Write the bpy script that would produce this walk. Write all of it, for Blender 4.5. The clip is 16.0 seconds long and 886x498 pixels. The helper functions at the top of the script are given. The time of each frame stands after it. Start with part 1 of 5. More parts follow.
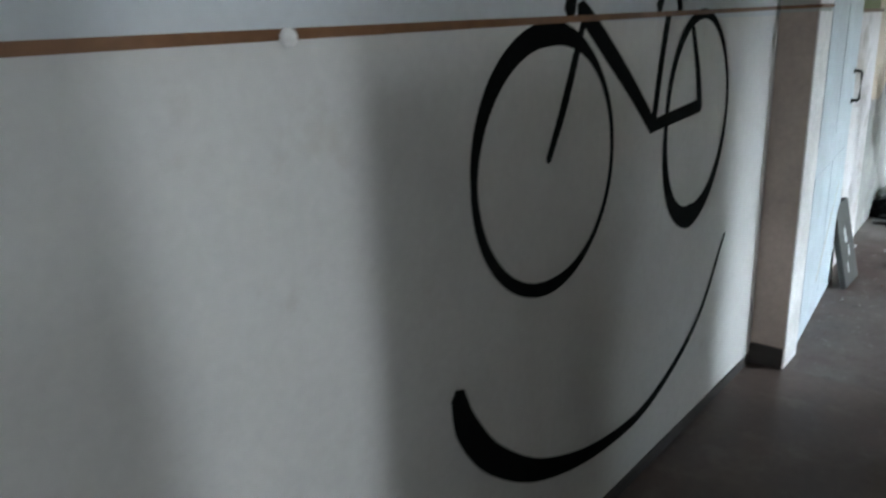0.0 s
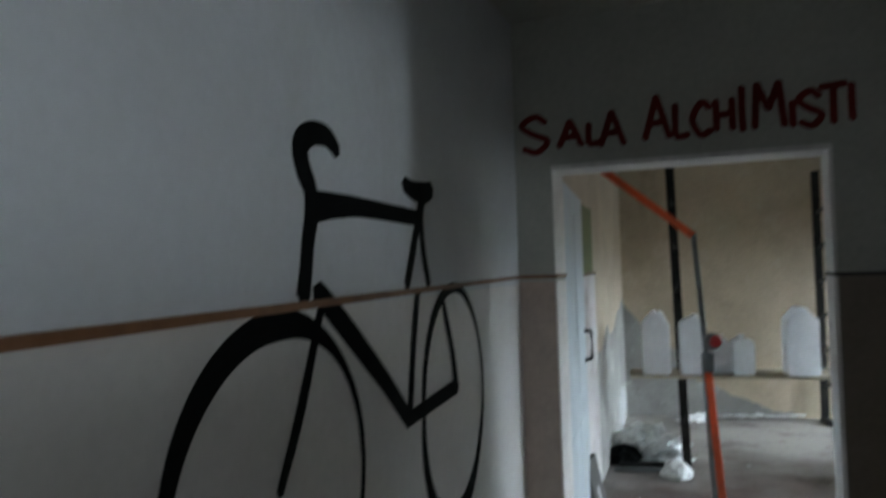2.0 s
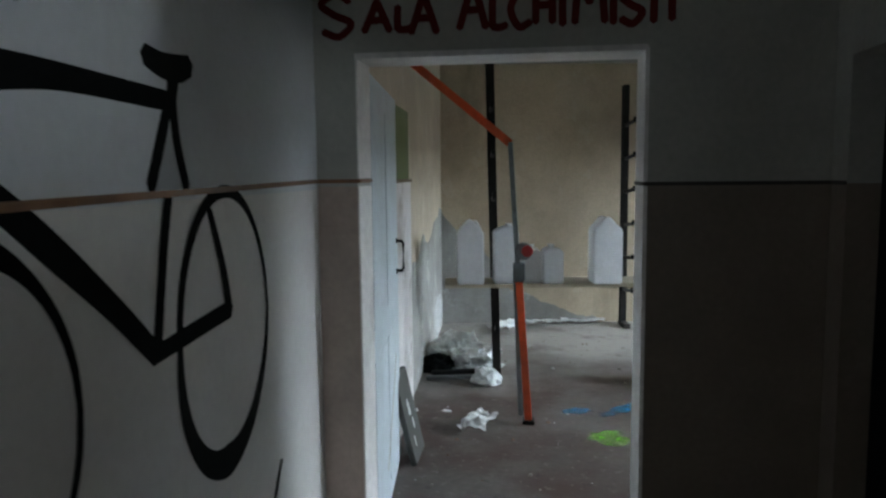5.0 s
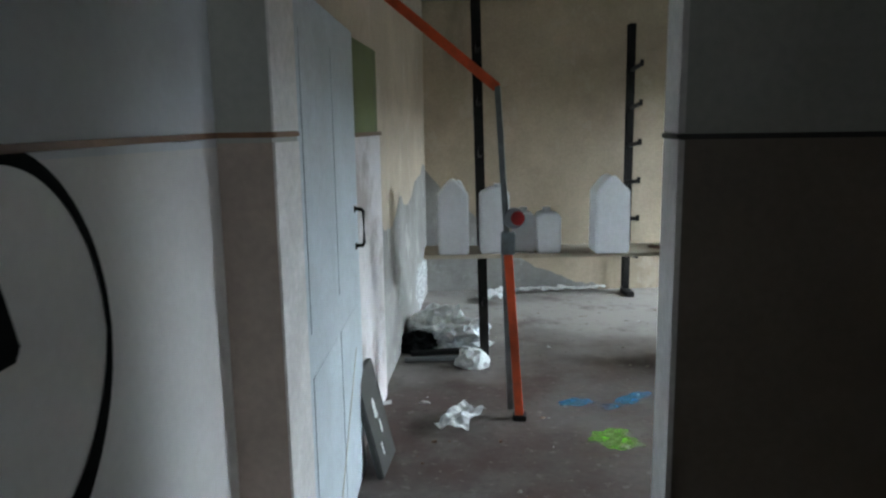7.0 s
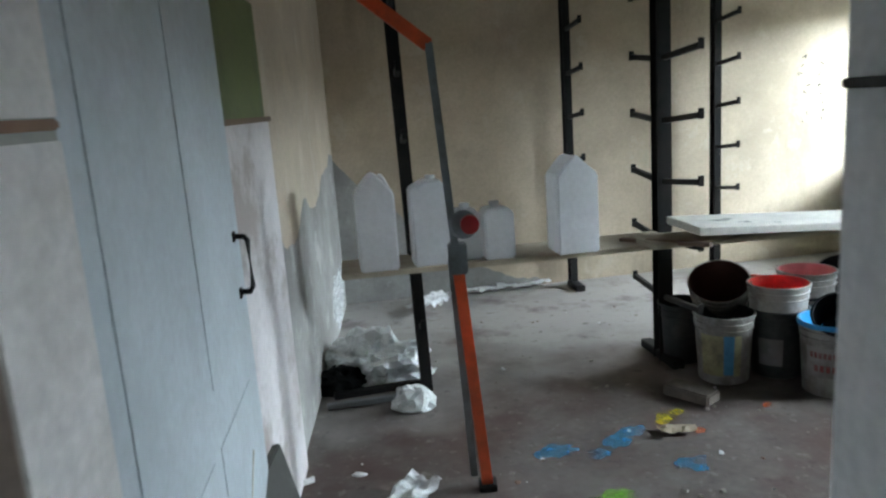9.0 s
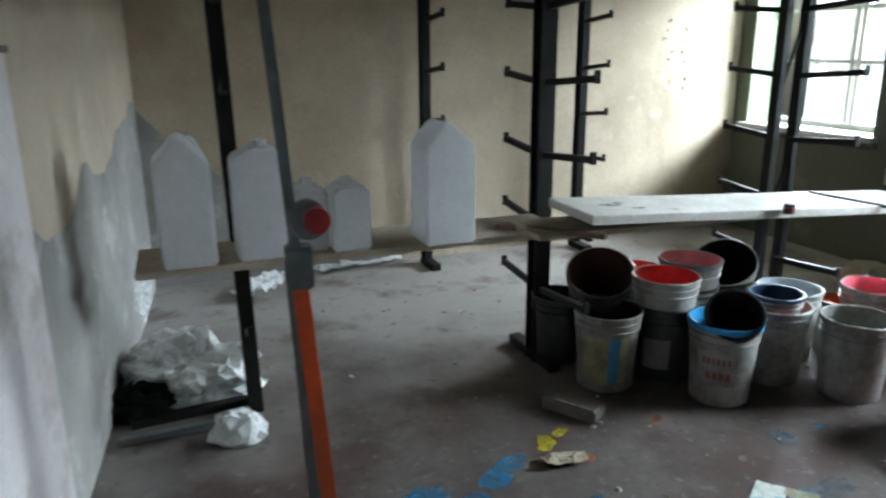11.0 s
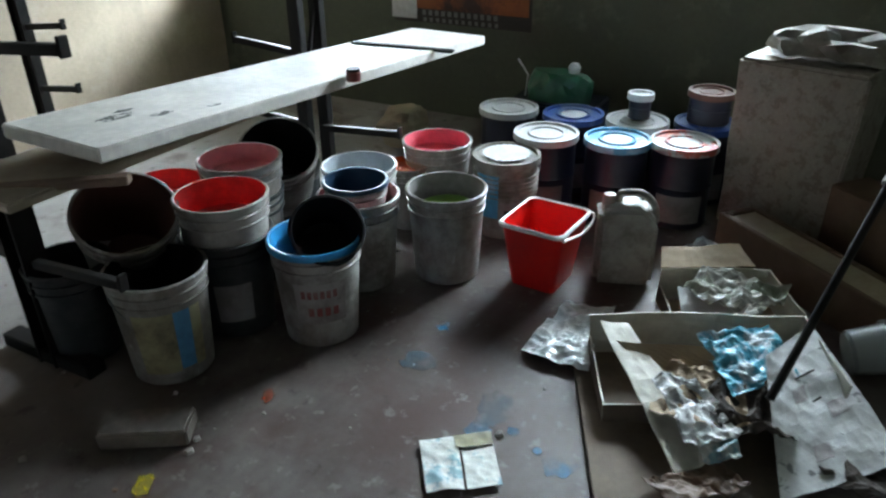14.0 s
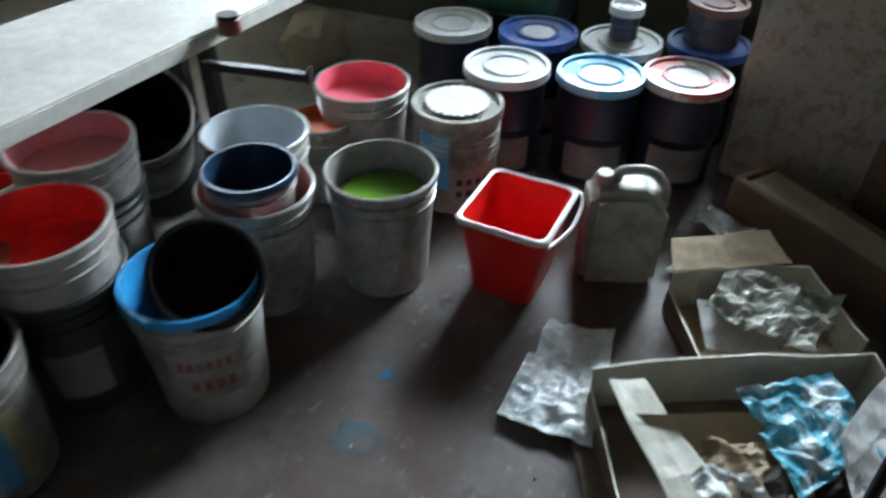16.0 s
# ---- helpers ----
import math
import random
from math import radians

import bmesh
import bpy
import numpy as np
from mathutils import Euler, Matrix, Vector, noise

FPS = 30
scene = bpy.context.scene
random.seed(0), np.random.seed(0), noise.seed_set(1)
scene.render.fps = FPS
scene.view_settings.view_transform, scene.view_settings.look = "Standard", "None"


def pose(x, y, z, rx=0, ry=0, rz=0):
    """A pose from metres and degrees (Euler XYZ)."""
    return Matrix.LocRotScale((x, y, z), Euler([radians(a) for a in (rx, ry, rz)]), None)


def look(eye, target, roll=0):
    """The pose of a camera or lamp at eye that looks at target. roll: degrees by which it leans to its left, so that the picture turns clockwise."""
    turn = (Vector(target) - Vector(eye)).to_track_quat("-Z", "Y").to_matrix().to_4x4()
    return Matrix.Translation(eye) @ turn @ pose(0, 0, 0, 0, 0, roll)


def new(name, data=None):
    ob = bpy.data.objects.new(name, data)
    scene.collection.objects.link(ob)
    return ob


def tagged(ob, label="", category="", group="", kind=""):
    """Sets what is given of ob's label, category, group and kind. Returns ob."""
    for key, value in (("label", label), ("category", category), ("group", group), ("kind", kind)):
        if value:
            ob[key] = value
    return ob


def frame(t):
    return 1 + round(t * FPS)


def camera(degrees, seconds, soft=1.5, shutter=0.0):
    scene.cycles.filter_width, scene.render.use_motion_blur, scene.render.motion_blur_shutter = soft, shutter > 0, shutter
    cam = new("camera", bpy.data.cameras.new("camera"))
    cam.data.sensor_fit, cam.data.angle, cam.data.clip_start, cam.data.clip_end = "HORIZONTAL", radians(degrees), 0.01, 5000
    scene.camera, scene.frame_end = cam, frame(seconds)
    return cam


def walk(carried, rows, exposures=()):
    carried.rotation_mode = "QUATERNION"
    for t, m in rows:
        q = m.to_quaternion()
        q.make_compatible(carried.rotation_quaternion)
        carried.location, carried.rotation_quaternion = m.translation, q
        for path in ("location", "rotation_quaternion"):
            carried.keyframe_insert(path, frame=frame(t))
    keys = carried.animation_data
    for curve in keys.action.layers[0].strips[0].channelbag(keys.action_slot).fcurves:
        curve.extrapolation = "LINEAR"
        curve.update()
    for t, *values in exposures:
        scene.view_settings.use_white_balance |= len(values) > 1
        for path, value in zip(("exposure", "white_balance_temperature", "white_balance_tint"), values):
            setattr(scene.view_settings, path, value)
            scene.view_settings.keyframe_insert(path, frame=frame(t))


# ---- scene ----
cam = camera(63.0, 16.0, soft=2.3, shutter=0.5)
PATH = [
    (0, (0.54, -0.085, 1.559), (-0.726, 1.352, 0.982), -2.4),
    (0.5, (0.537, 0.09, 1.583), (-0.696, 1.588, 1.099), -1.1),
    (1, (0.507, 0.189, 1.601), (-0.659, 1.776, 1.256), -1.1),
    (1.5, (0.408, 0.261, 1.61), (-0.579, 1.99, 1.425), -1.6),
    (2, (0.32, 0.316, 1.637), (-0.393, 2.184, 1.693), -1.8),
    (2.5, (0.287, 0.325, 1.656), (-0.221, 2.243, 1.909), -1.1),
    (3, (0.284, 0.332, 1.659), (-0.017, 2.295, 1.894), -0.2),
    (3.5, (0.279, 0.335, 1.653), (0.076, 2.322, 1.757), 0.1),
    (4, (0.264, 0.366, 1.639), (0.09, 2.356, 1.543), -0.3),
    (4.5, (0.284, 0.485, 1.622), (0.013, 2.458, 1.44), -1.2),
    (5, (0.334, 0.66, 1.619), (0.078, 2.632, 1.411), -0.6),
    (5.2, (0.361, 0.71, 1.621), (0.093, 2.676, 1.37), -0.0),
    (7.5, (0.345, 1.648, 1.597), (0.104, 3.598, 1.225), -1.1),
    (8, (0.311, 1.882, 1.573), (0.114, 3.827, 1.151), -0.1),
    (8.2, (0.281, 1.993, 1.584), (0.135, 3.949, 1.196), -1.1),
    (10.3, (0.105, 3.075, 1.588), (0.368, 4.999, 1.111), -0.6),
    (10.5, (0.115, 3.124, 1.583), (0.463, 5.022, 1.055), 0.2),
    (11, (0.181, 3.282, 1.573), (0.616, 5.158, 1.034), -0.4),
    (11.5, (0.284, 3.432, 1.555), (1.02, 5.189, 0.944), 1.8),
    (12, (0.336, 3.568, 1.546), (1.377, 5.155, 0.917), 1.9),
    (12.5, (0.32, 3.775, 1.495), (1.567, 5.104, 0.671), 0.9),
    (13, (0.399, 3.912, 1.473), (1.692, 5.162, 0.6), -1.2),
    (13.5, (0.521, 4.082, 1.497), (1.884, 5.193, 0.545), 0.4),
    (14, (0.605, 4.302, 1.504), (2.02, 5.354, 0.56), -0.5),
    (14.5, (0.695, 4.513, 1.505), (2.11, 5.391, 0.397), -0.7),
    (15, (0.898, 4.649, 1.52), (2.286, 5.493, 0.353), -0.2),
    (15.5, (1.114, 4.734, 1.508), (2.36, 5.612, 0.213), -0.4),
    (16, (1.318, 4.855, 1.48), (2.669, 5.621, 0.22), 1.0),
]
walk(cam, [(t, look(eye, target, roll)) for t, eye, target, roll in PATH],
     exposures=[(0.0, -0.1), (0.5, -0.4), (1.0, -0.55), (1.5, -0.5), (2.0, -0.65), (3.2, -0.6), (4.0, -0.7), (5.2, -0.82), (7.5, -0.68), (8.2, -0.68), (10.3, -1.0), (11.5, -1.05), (12.5, -1.18), (16.0, -1.2)])

# ---- world and large lights ----
world = bpy.data.worlds.new("sky")
world.use_nodes = True
scene.world = world
wn = world.node_tree.nodes
sky = wn.new("ShaderNodeTexSky")
sky.sky_type = 'NISHITA'
sky.sun_disc = False
sky.sun_elevation = radians(40)
sky.sun_rotation = radians(200)
world.node_tree.links.new(sky.outputs[0], wn["Background"].inputs[0])
wn["Background"].inputs[1].default_value = 0.12

SKY_POWER, LOW_SKY_POWER, HALL_POWER, SIDE_POWER = 3500.0, 3900.0, 145.0, 19.0


def area(name, eye, target, sx, sy, power, col=(0.74, 0.88, 1.0)):
    la = bpy.data.lights.new(name, 'AREA')
    la.shape, la.size, la.size_y, la.energy, la.color = 'RECTANGLE', sx, sy, power, col
    ob = new(name, la)
    ob.matrix_world = look(eye, target)
    return ob


# the overcast sky, brightest low above the roofs outside, seen through the two windows of the room
area("daylight_area", (6.54, 8.59, 3.75), (4.40, 8.27, 1.70), 3.0, 4.4, SKY_POWER * 0.7, (0.74, 0.885, 1.0))
area("daylight_area", (6.95, 5.90, 3.75), (4.80, 5.57, 1.70), 3.0, 4.4, SKY_POWER, (0.74, 0.885, 1.0))
area("daylight_area", (7.55, 10.60, 3.20), (4.13, 10.09, 3.20), 6.0, 1.7, LOW_SKY_POWER * 1.4, (0.74, 0.885, 1.0))
area("daylight_area", (8.44, 4.60, 3.20), (5.02, 4.09, 3.20), 6.0, 1.7, LOW_SKY_POWER * 1.6, (0.74, 0.885, 1.0))
# Two added lamps behind unseen openings light the corridor; no windows known there.
area("daylight_area", (6.25, -1.0, 1.5), (1.0, 0.4, 1.5), 0.36, 0.9, HALL_POWER, (0.80, 0.91, 1.0))
area("daylight_area", (1.75, -1.3, 1.6), (-0.45, -0.9, 1.3), 1.3, 1.2, SIDE_POWER, (0.80, 0.91, 1.0))

# ---- materials ----


def mat(name, base, rough=0.7, metal=0.0, spots=None, amount=0.5, scale=4.0, fine=40.0, bump=0.15,
        vary=0.18, alpha=1.0, transmission=0.0, dist=0.004, lo=0.45, hi=0.62, rand=0.0, spec=0.5, glow=0.0):
    """A procedural surface: base colour with two scales of variation, stains of a second colour and fine relief."""
    m = bpy.data.materials.new(name)
    m.use_nodes = True
    n, l = m.node_tree.nodes, m.node_tree.links
    b = n["Principled BSDF"]
    tc = n.new("ShaderNodeTexCoord")
    big = n.new("ShaderNodeTexNoise")
    big.inputs["Scale"].default_value, big.inputs["Detail"].default_value = scale, 6
    big.inputs["Roughness"].default_value = 0.62
    small = n.new("ShaderNodeTexNoise")
    small.inputs["Scale"].default_value, small.inputs["Detail"].default_value = fine, 4
    geo = n.new("ShaderNodeNewGeometry")
    for t in (big, small):
        l.new(geo.outputs["Position"], t.inputs["Vector"])
    dark = n.new("ShaderNodeMixRGB")
    dark.blend_type = 'MULTIPLY'
    dark.inputs["Fac"].default_value = 1.0
    dark.inputs["Color1"].default_value = (*base, 1)
    ramp = n.new("ShaderNodeMapRange")
    ramp.inputs["From Min"].default_value, ramp.inputs["From Max"].default_value = 0.3, 0.7
    ramp.inputs["To Min"].default_value, ramp.inputs["To Max"].default_value = 1 - vary, 1 + vary
    mixn = n.new("ShaderNodeMath")
    mixn.operation = 'MULTIPLY_ADD'
    mixn.inputs[1].default_value = 0.35
    half = n.new("ShaderNodeMath")
    half.operation = 'MULTIPLY'
    half.inputs[1].default_value = 0.65
    l.new(big.outputs["Fac"], half.inputs[0])
    l.new(small.outputs["Fac"], mixn.inputs[0])
    l.new(half.outputs[0], mixn.inputs[2])
    l.new(mixn.outputs[0], ramp.inputs["Value"])
    l.new(ramp.outputs[0], dark.inputs["Color2"])
    col = dark.outputs[0]
    if spots:
        st = n.new("ShaderNodeTexNoise")
        st.inputs["Scale"].default_value, st.inputs["Detail"].default_value = scale * 0.45, 9
        st.inputs["Roughness"].default_value = 0.68
        l.new(geo.outputs["Position"], st.inputs["Vector"])
        mr = n.new("ShaderNodeMapRange")
        mr.inputs["From Min"].default_value, mr.inputs["From Max"].default_value = lo, hi
        mr.inputs["To Max"].default_value = amount
        l.new(st.outputs["Fac"], mr.inputs["Value"])
        mx = n.new("ShaderNodeMixRGB")
        mx.inputs["Color2"].default_value = (*spots, 1)
        l.new(mr.outputs[0], mx.inputs["Fac"])
        l.new(col, mx.inputs["Color1"])
        col = mx.outputs[0]
    if rand:
        oi = n.new("ShaderNodeObjectInfo")
        rr = n.new("ShaderNodeMapRange")
        rr.inputs["To Min"].default_value, rr.inputs["To Max"].default_value = 1 - rand, 1 + rand
        l.new(oi.outputs["Random"], rr.inputs["Value"])
        m2 = n.new("ShaderNodeMixRGB")
        m2.blend_type = 'MULTIPLY'
        m2.inputs["Fac"].default_value = 1
        l.new(col, m2.inputs["Color1"])
        l.new(rr.outputs[0], m2.inputs["Color2"])
        col = m2.outputs[0]
    l.new(col, b.inputs["Base Color"])
    b.inputs["Metallic"].default_value = metal
    b.inputs["Specular IOR Level"].default_value = spec
    rv = n.new("ShaderNodeMapRange")
    rv.inputs["To Min"].default_value, rv.inputs["To Max"].default_value = max(0.03, rough - 0.12), min(1, rough + 0.12)
    l.new(big.outputs["Fac"], rv.inputs["Value"])
    l.new(rv.outputs[0], b.inputs["Roughness"])
    b.inputs["Transmission Weight"].default_value = transmission
    if glow:
        tr = n.new("ShaderNodeBsdfTranslucent")
        ms = n.new("ShaderNodeMixShader")
        ms.inputs[0].default_value = glow
        l.new(col, tr.inputs["Color"])
        l.new(b.outputs[0], ms.inputs[1])
        l.new(tr.outputs[0], ms.inputs[2])
        l.new(ms.outputs[0], n["Material Output"].inputs["Surface"])
    if bump:
        bp = n.new("ShaderNodeBump")
        bp.inputs["Strength"].default_value, bp.inputs["Distance"].default_value = bump, dist
        l.new(mixn.outputs[0], bp.inputs["Height"])
        l.new(bp.outputs[0], b.inputs["Normal"])
    return m


def layer(m, colour, scale, lo, hi, amount, seed=0.0, stretch=(1, 1, 1), rough=None):
    """Another coat of stains, dust or wear over a surface."""
    n, l = m.node_tree.nodes, m.node_tree.links
    b = n["Principled BSDF"]
    geo = n.new("ShaderNodeNewGeometry")
    mp = n.new("ShaderNodeMapping")
    mp.inputs["Location"].default_value = (seed, seed * 0.7, seed * 1.3)
    mp.inputs["Scale"].default_value = stretch
    tx = n.new("ShaderNodeTexNoise")
    tx.inputs["Scale"].default_value, tx.inputs["Detail"].default_value, tx.inputs["Roughness"].default_value = scale, 8, 0.66
    mr = n.new("ShaderNodeMapRange")
    mr.inputs["From Min"].default_value, mr.inputs["From Max"].default_value, mr.inputs["To Max"].default_value = lo, hi, amount
    mx = n.new("ShaderNodeMixRGB")
    mx.inputs["Color2"].default_value = (*colour, 1)
    l.new(geo.outputs["Position"], mp.inputs["Vector"])
    l.new(mp.outputs[0], tx.inputs["Vector"])
    l.new(tx.outputs["Fac"], mr.inputs["Value"])
    l.new(mr.outputs[0], mx.inputs["Fac"])
    l.new(b.inputs["Base Color"].links[0].from_socket, mx.inputs["Color1"])
    l.new(mx.outputs[0], b.inputs["Base Color"])
    if rough is not None:
        mr2 = n.new("ShaderNodeMixRGB")
        mr2.inputs["Color2"].default_value = (rough, rough, rough, 1)
        l.new(mr.outputs[0], mr2.inputs["Fac"])
        l.new(b.inputs["Roughness"].links[0].from_socket, mr2.inputs["Color1"])
        l.new(mr2.outputs[0], b.inputs["Roughness"])


M = {}
M["upper"] = mat("wall_paint_white", (0.66, 0.68, 0.70), 0.75, spots=(0.52, 0.52, 0.51), amount=0.3, scale=2.2, bump=0.06, vary=0.08)
M["lower"] = mat("wall_paint_cream", (0.75, 0.725, 0.70), 0.5, spots=(0.56, 0.52, 0.49), amount=0.35, scale=2.5, bump=0.05, vary=0.07)
# Dado right of the door: its lack of light is put into this brown.
M["brown"] = mat("wall_paint_brown_shaded", (0.245, 0.20, 0.16), 0.55, spots=(0.18, 0.145, 0.11), amount=0.5, scale=2.5)
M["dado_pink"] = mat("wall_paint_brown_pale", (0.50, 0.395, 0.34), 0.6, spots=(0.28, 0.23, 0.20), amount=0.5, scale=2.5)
M["grey_wall"] = mat("wall_paint_grey", (0.47, 0.465, 0.42), 0.8, spots=(0.34, 0.34, 0.31), amount=0.4, scale=2.0)
M["cream"] = mat("plaster_cream", (0.56, 0.46, 0.34), 0.85, spots=(0.34, 0.27, 0.19), amount=0.55, scale=1.6, bump=0.3)
M["white_pl"] = mat("plaster_tan_flaking", (0.56, 0.47, 0.36), 0.85, spots=(0.42, 0.34, 0.25), amount=0.5, scale=2.0, bump=0.4)
M["olive"] = mat("wall_paint_olive", (0.112, 0.122, 0.085), 0.7, spots=(0.09, 0.10, 0.07), amount=0.5, scale=2.2)
M["green_light"] = mat("reveal_paint_green", (0.42, 0.55, 0.36), 0.7)
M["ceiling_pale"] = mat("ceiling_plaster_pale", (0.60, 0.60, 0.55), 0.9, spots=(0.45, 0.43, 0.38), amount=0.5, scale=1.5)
# Room ceiling set darker than the corridor's to deepen the room's shadows.
M["ceiling"] = mat("ceiling_plaster_darkened", (0.25, 0.24, 0.22), 0.9, spots=(0.21, 0.195, 0.17), amount=0.5)
M["floor"] = mat("concrete_floor", (0.115, 0.095, 0.085), 0.55, spots=(0.078, 0.046, 0.038), amount=0.85, scale=3.0, fine=26, bump=0.35, vary=0.38, lo=0.44, hi=0.6, spec=0.35)
n_, l_ = M["floor"].node_tree.nodes, M["floor"].node_tree.links
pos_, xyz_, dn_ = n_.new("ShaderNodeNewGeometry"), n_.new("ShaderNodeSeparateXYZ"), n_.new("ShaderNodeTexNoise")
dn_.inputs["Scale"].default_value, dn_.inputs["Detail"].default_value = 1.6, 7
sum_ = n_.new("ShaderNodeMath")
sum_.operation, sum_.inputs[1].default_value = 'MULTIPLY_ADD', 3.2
band_ = n_.new("ShaderNodeMapRange")        # paler towards the far wall: dust, with the brighter light there put into the colour
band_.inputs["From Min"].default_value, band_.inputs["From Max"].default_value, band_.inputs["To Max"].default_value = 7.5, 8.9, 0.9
pale_mix_ = n_.new("ShaderNodeMixRGB")
pale_mix_.inputs["Color2"].default_value = (0.40, 0.372, 0.345, 1)
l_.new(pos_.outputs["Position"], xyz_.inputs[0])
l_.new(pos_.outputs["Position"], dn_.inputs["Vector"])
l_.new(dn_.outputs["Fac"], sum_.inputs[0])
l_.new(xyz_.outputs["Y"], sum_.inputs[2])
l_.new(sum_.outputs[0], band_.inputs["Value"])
l_.new(band_.outputs[0], pale_mix_.inputs["Fac"])
l_.new(n_["Principled BSDF"].inputs["Base Color"].links[0].from_socket, pale_mix_.inputs["Color1"])
l_.new(pale_mix_.outputs[0], n_["Principled BSDF"].inputs["Base Color"])
layer(M["floor"], (0.20, 0.183, 0.168), 1.3, 0.50, 0.66, 0.55, 3.0, rough=0.6)
layer(M["floor"], (0.075, 0.042, 0.036), 2.1, 0.54, 0.66, 0.75, 11.0, rough=0.36)
layer(M["floor"], (0.27, 0.25, 0.23), 16.0, 0.58, 0.66, 0.45, 5.0)
layer(M["floor"], (0.045, 0.032, 0.028), 11.0, 0.60, 0.68, 0.6, 17.0)
M["hall_floor"] = mat("floor_red_brown", (0.105, 0.076, 0.064), 0.5, spots=(0.085, 0.056, 0.047), amount=0.7, scale=3.0, fine=26, bump=0.3, vary=0.3)
layer(M["hall_floor"], (0.17, 0.135, 0.115), 5.0, 0.54, 0.66, 0.5, 4.0)
layer(M["white_pl"], (0.66, 0.60, 0.52), 3.4, 0.56, 0.66, 0.5, 2.0, (1, 1, 0.6))
layer(M["white_pl"], (0.36, 0.29, 0.21), 2.0, 0.58, 0.72, 0.5, 8.0, (1, 1, 0.45))
layer(M["cream"], (0.27, 0.215, 0.15), 1.1, 0.55, 0.70, 0.6, 6.0, (1.6, 1.6, 0.35))
layer(M["cream"], (0.62, 0.55, 0.45), 2.6, 0.58, 0.64, 0.4, 13.0)
layer(M["olive"], (0.21, 0.21, 0.16), 3.0, 0.58, 0.66, 0.5, 7.0)
layer(M["upper"], (0.50, 0.49, 0.46), 1.2, 0.56, 0.68, 0.45, 9.0, (1, 1, 0.5))
layer(M["lower"], (0.56, 0.50, 0.45), 5.0, 0.62, 0.74, 0.4, 15.0)
M["rail"] = mat("rail_wood_brown", (0.24, 0.115, 0.055), 0.5, spots=(0.10, 0.045, 0.02), amount=0.7, scale=6)
M["rail_dark"] = mat("rail_paint_dark", (0.05, 0.042, 0.036), 0.6)
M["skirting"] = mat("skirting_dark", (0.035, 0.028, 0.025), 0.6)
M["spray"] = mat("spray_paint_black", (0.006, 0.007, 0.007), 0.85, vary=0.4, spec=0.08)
M["spray_red"] = mat("spray_paint_red", (0.15, 0.020, 0.016), 0.85, vary=0.35, spec=0.1)
M["frame_white"] = mat("frame_paint_white", (0.84, 0.81, 0.79), 0.5, spots=(0.50, 0.44, 0.38), amount=0.3, scale=5)
M["door_blue"] = mat("door_paint_bluegrey", (0.60, 0.66, 0.70), 0.45, spots=(0.46, 0.51, 0.53), amount=0.5, scale=3)
M["door_white"] = mat("door_paint_white_worn", (0.71, 0.67, 0.67), 0.55, spots=(0.32, 0.26, 0.22), amount=0.75, scale=3.2, lo=0.48, hi=0.58)
M["door_green"] = mat("door_paint_green", (0.13, 0.17, 0.055), 0.55, spots=(0.07, 0.09, 0.03), amount=0.6, scale=5)
M["black_metal"] = mat("steel_black", (0.010, 0.010, 0.010), 0.5, 0.0, spots=(0.026, 0.021, 0.017), amount=0.5, scale=10, spec=0.25)
M["grey_metal"] = mat("steel_grey", (0.22, 0.24, 0.25), 0.45, 0.6, spots=(0.10, 0.08, 0.06), amount=0.5, scale=9)
M["alu"] = mat("aluminium_worn", (0.55, 0.56, 0.56), 0.4, 0.8, spots=(0.25, 0.24, 0.23), amount=0.5, scale=8)
M["orange"] = mat("steel_orange_red", (0.82, 0.12, 0.035), 0.45, spots=(0.30, 0.08, 0.04), amount=0.5, scale=7)
M["knob_red"] = mat("knob_red", (0.35, 0.02, 0.02), 0.4)
M["wood"] = mat("board_wood_pale", (0.42, 0.36, 0.27), 0.65, spots=(0.24, 0.17, 0.11), amount=0.6, scale=5, fine=60, bump=0.2)
M["plank"] = mat("plank_painted_white", (0.82, 0.79, 0.73), 0.55, spots=(0.50, 0.46, 0.38), amount=0.4, scale=5)
M["wood_dark"] = mat("wood_brown", (0.17, 0.105, 0.07), 0.6, spots=(0.09, 0.055, 0.035), amount=0.6, scale=6)
M["hdpe"] = mat("plastic_milky", (0.90, 0.91, 0.93), 0.36, spots=(0.74, 0.72, 0.70), amount=0.3, scale=5, glow=0.42, vary=0.08)
layer(M["hdpe"], (0.60, 0.60, 0.60), 7.0, 0.56, 0.70, 0.4, 3.0, (1, 1, 0.4))
M["white_pla"] = mat("bucket_plastic_white", (0.40, 0.385, 0.36), 0.42, spots=(0.13, 0.115, 0.10), amount=0.9, scale=11, rand=0.15, lo=0.44, hi=0.62)
layer(M["white_pla"], (0.25, 0.21, 0.18), 5.0, 0.50, 0.64, 0.6, 4.0, (1, 1, 0.4))
layer(M["white_pla"], (0.60, 0.59, 0.56), 9.0, 0.60, 0.64, 0.6, 21.0, (1, 1, 0.5))
layer(M["white_pla"], (0.10, 0.085, 0.07), 3.2, 0.52, 0.64, 0.6, 31.0, (1, 1, 0.6))
M["dark_pla"] = mat("bucket_dark", (0.022, 0.027, 0.029), 0.4, spots=(0.10, 0.10, 0.09), amount=0.5, scale=9)
M["navy"] = mat("can_navy", (0.012, 0.014, 0.035), 0.35, spots=(0.05, 0.05, 0.06), amount=0.4, scale=8)
M["lid_white"] = mat("lid_white", (0.76, 0.78, 0.79), 0.4, spots=(0.45, 0.46, 0.47), amount=0.4, scale=12)
M["lid_blue"] = mat("lid_sky_blue", (0.10, 0.40, 0.66), 0.4, spots=(0.60, 0.68, 0.72), amount=0.45, scale=16, lo=0.5, hi=0.56)
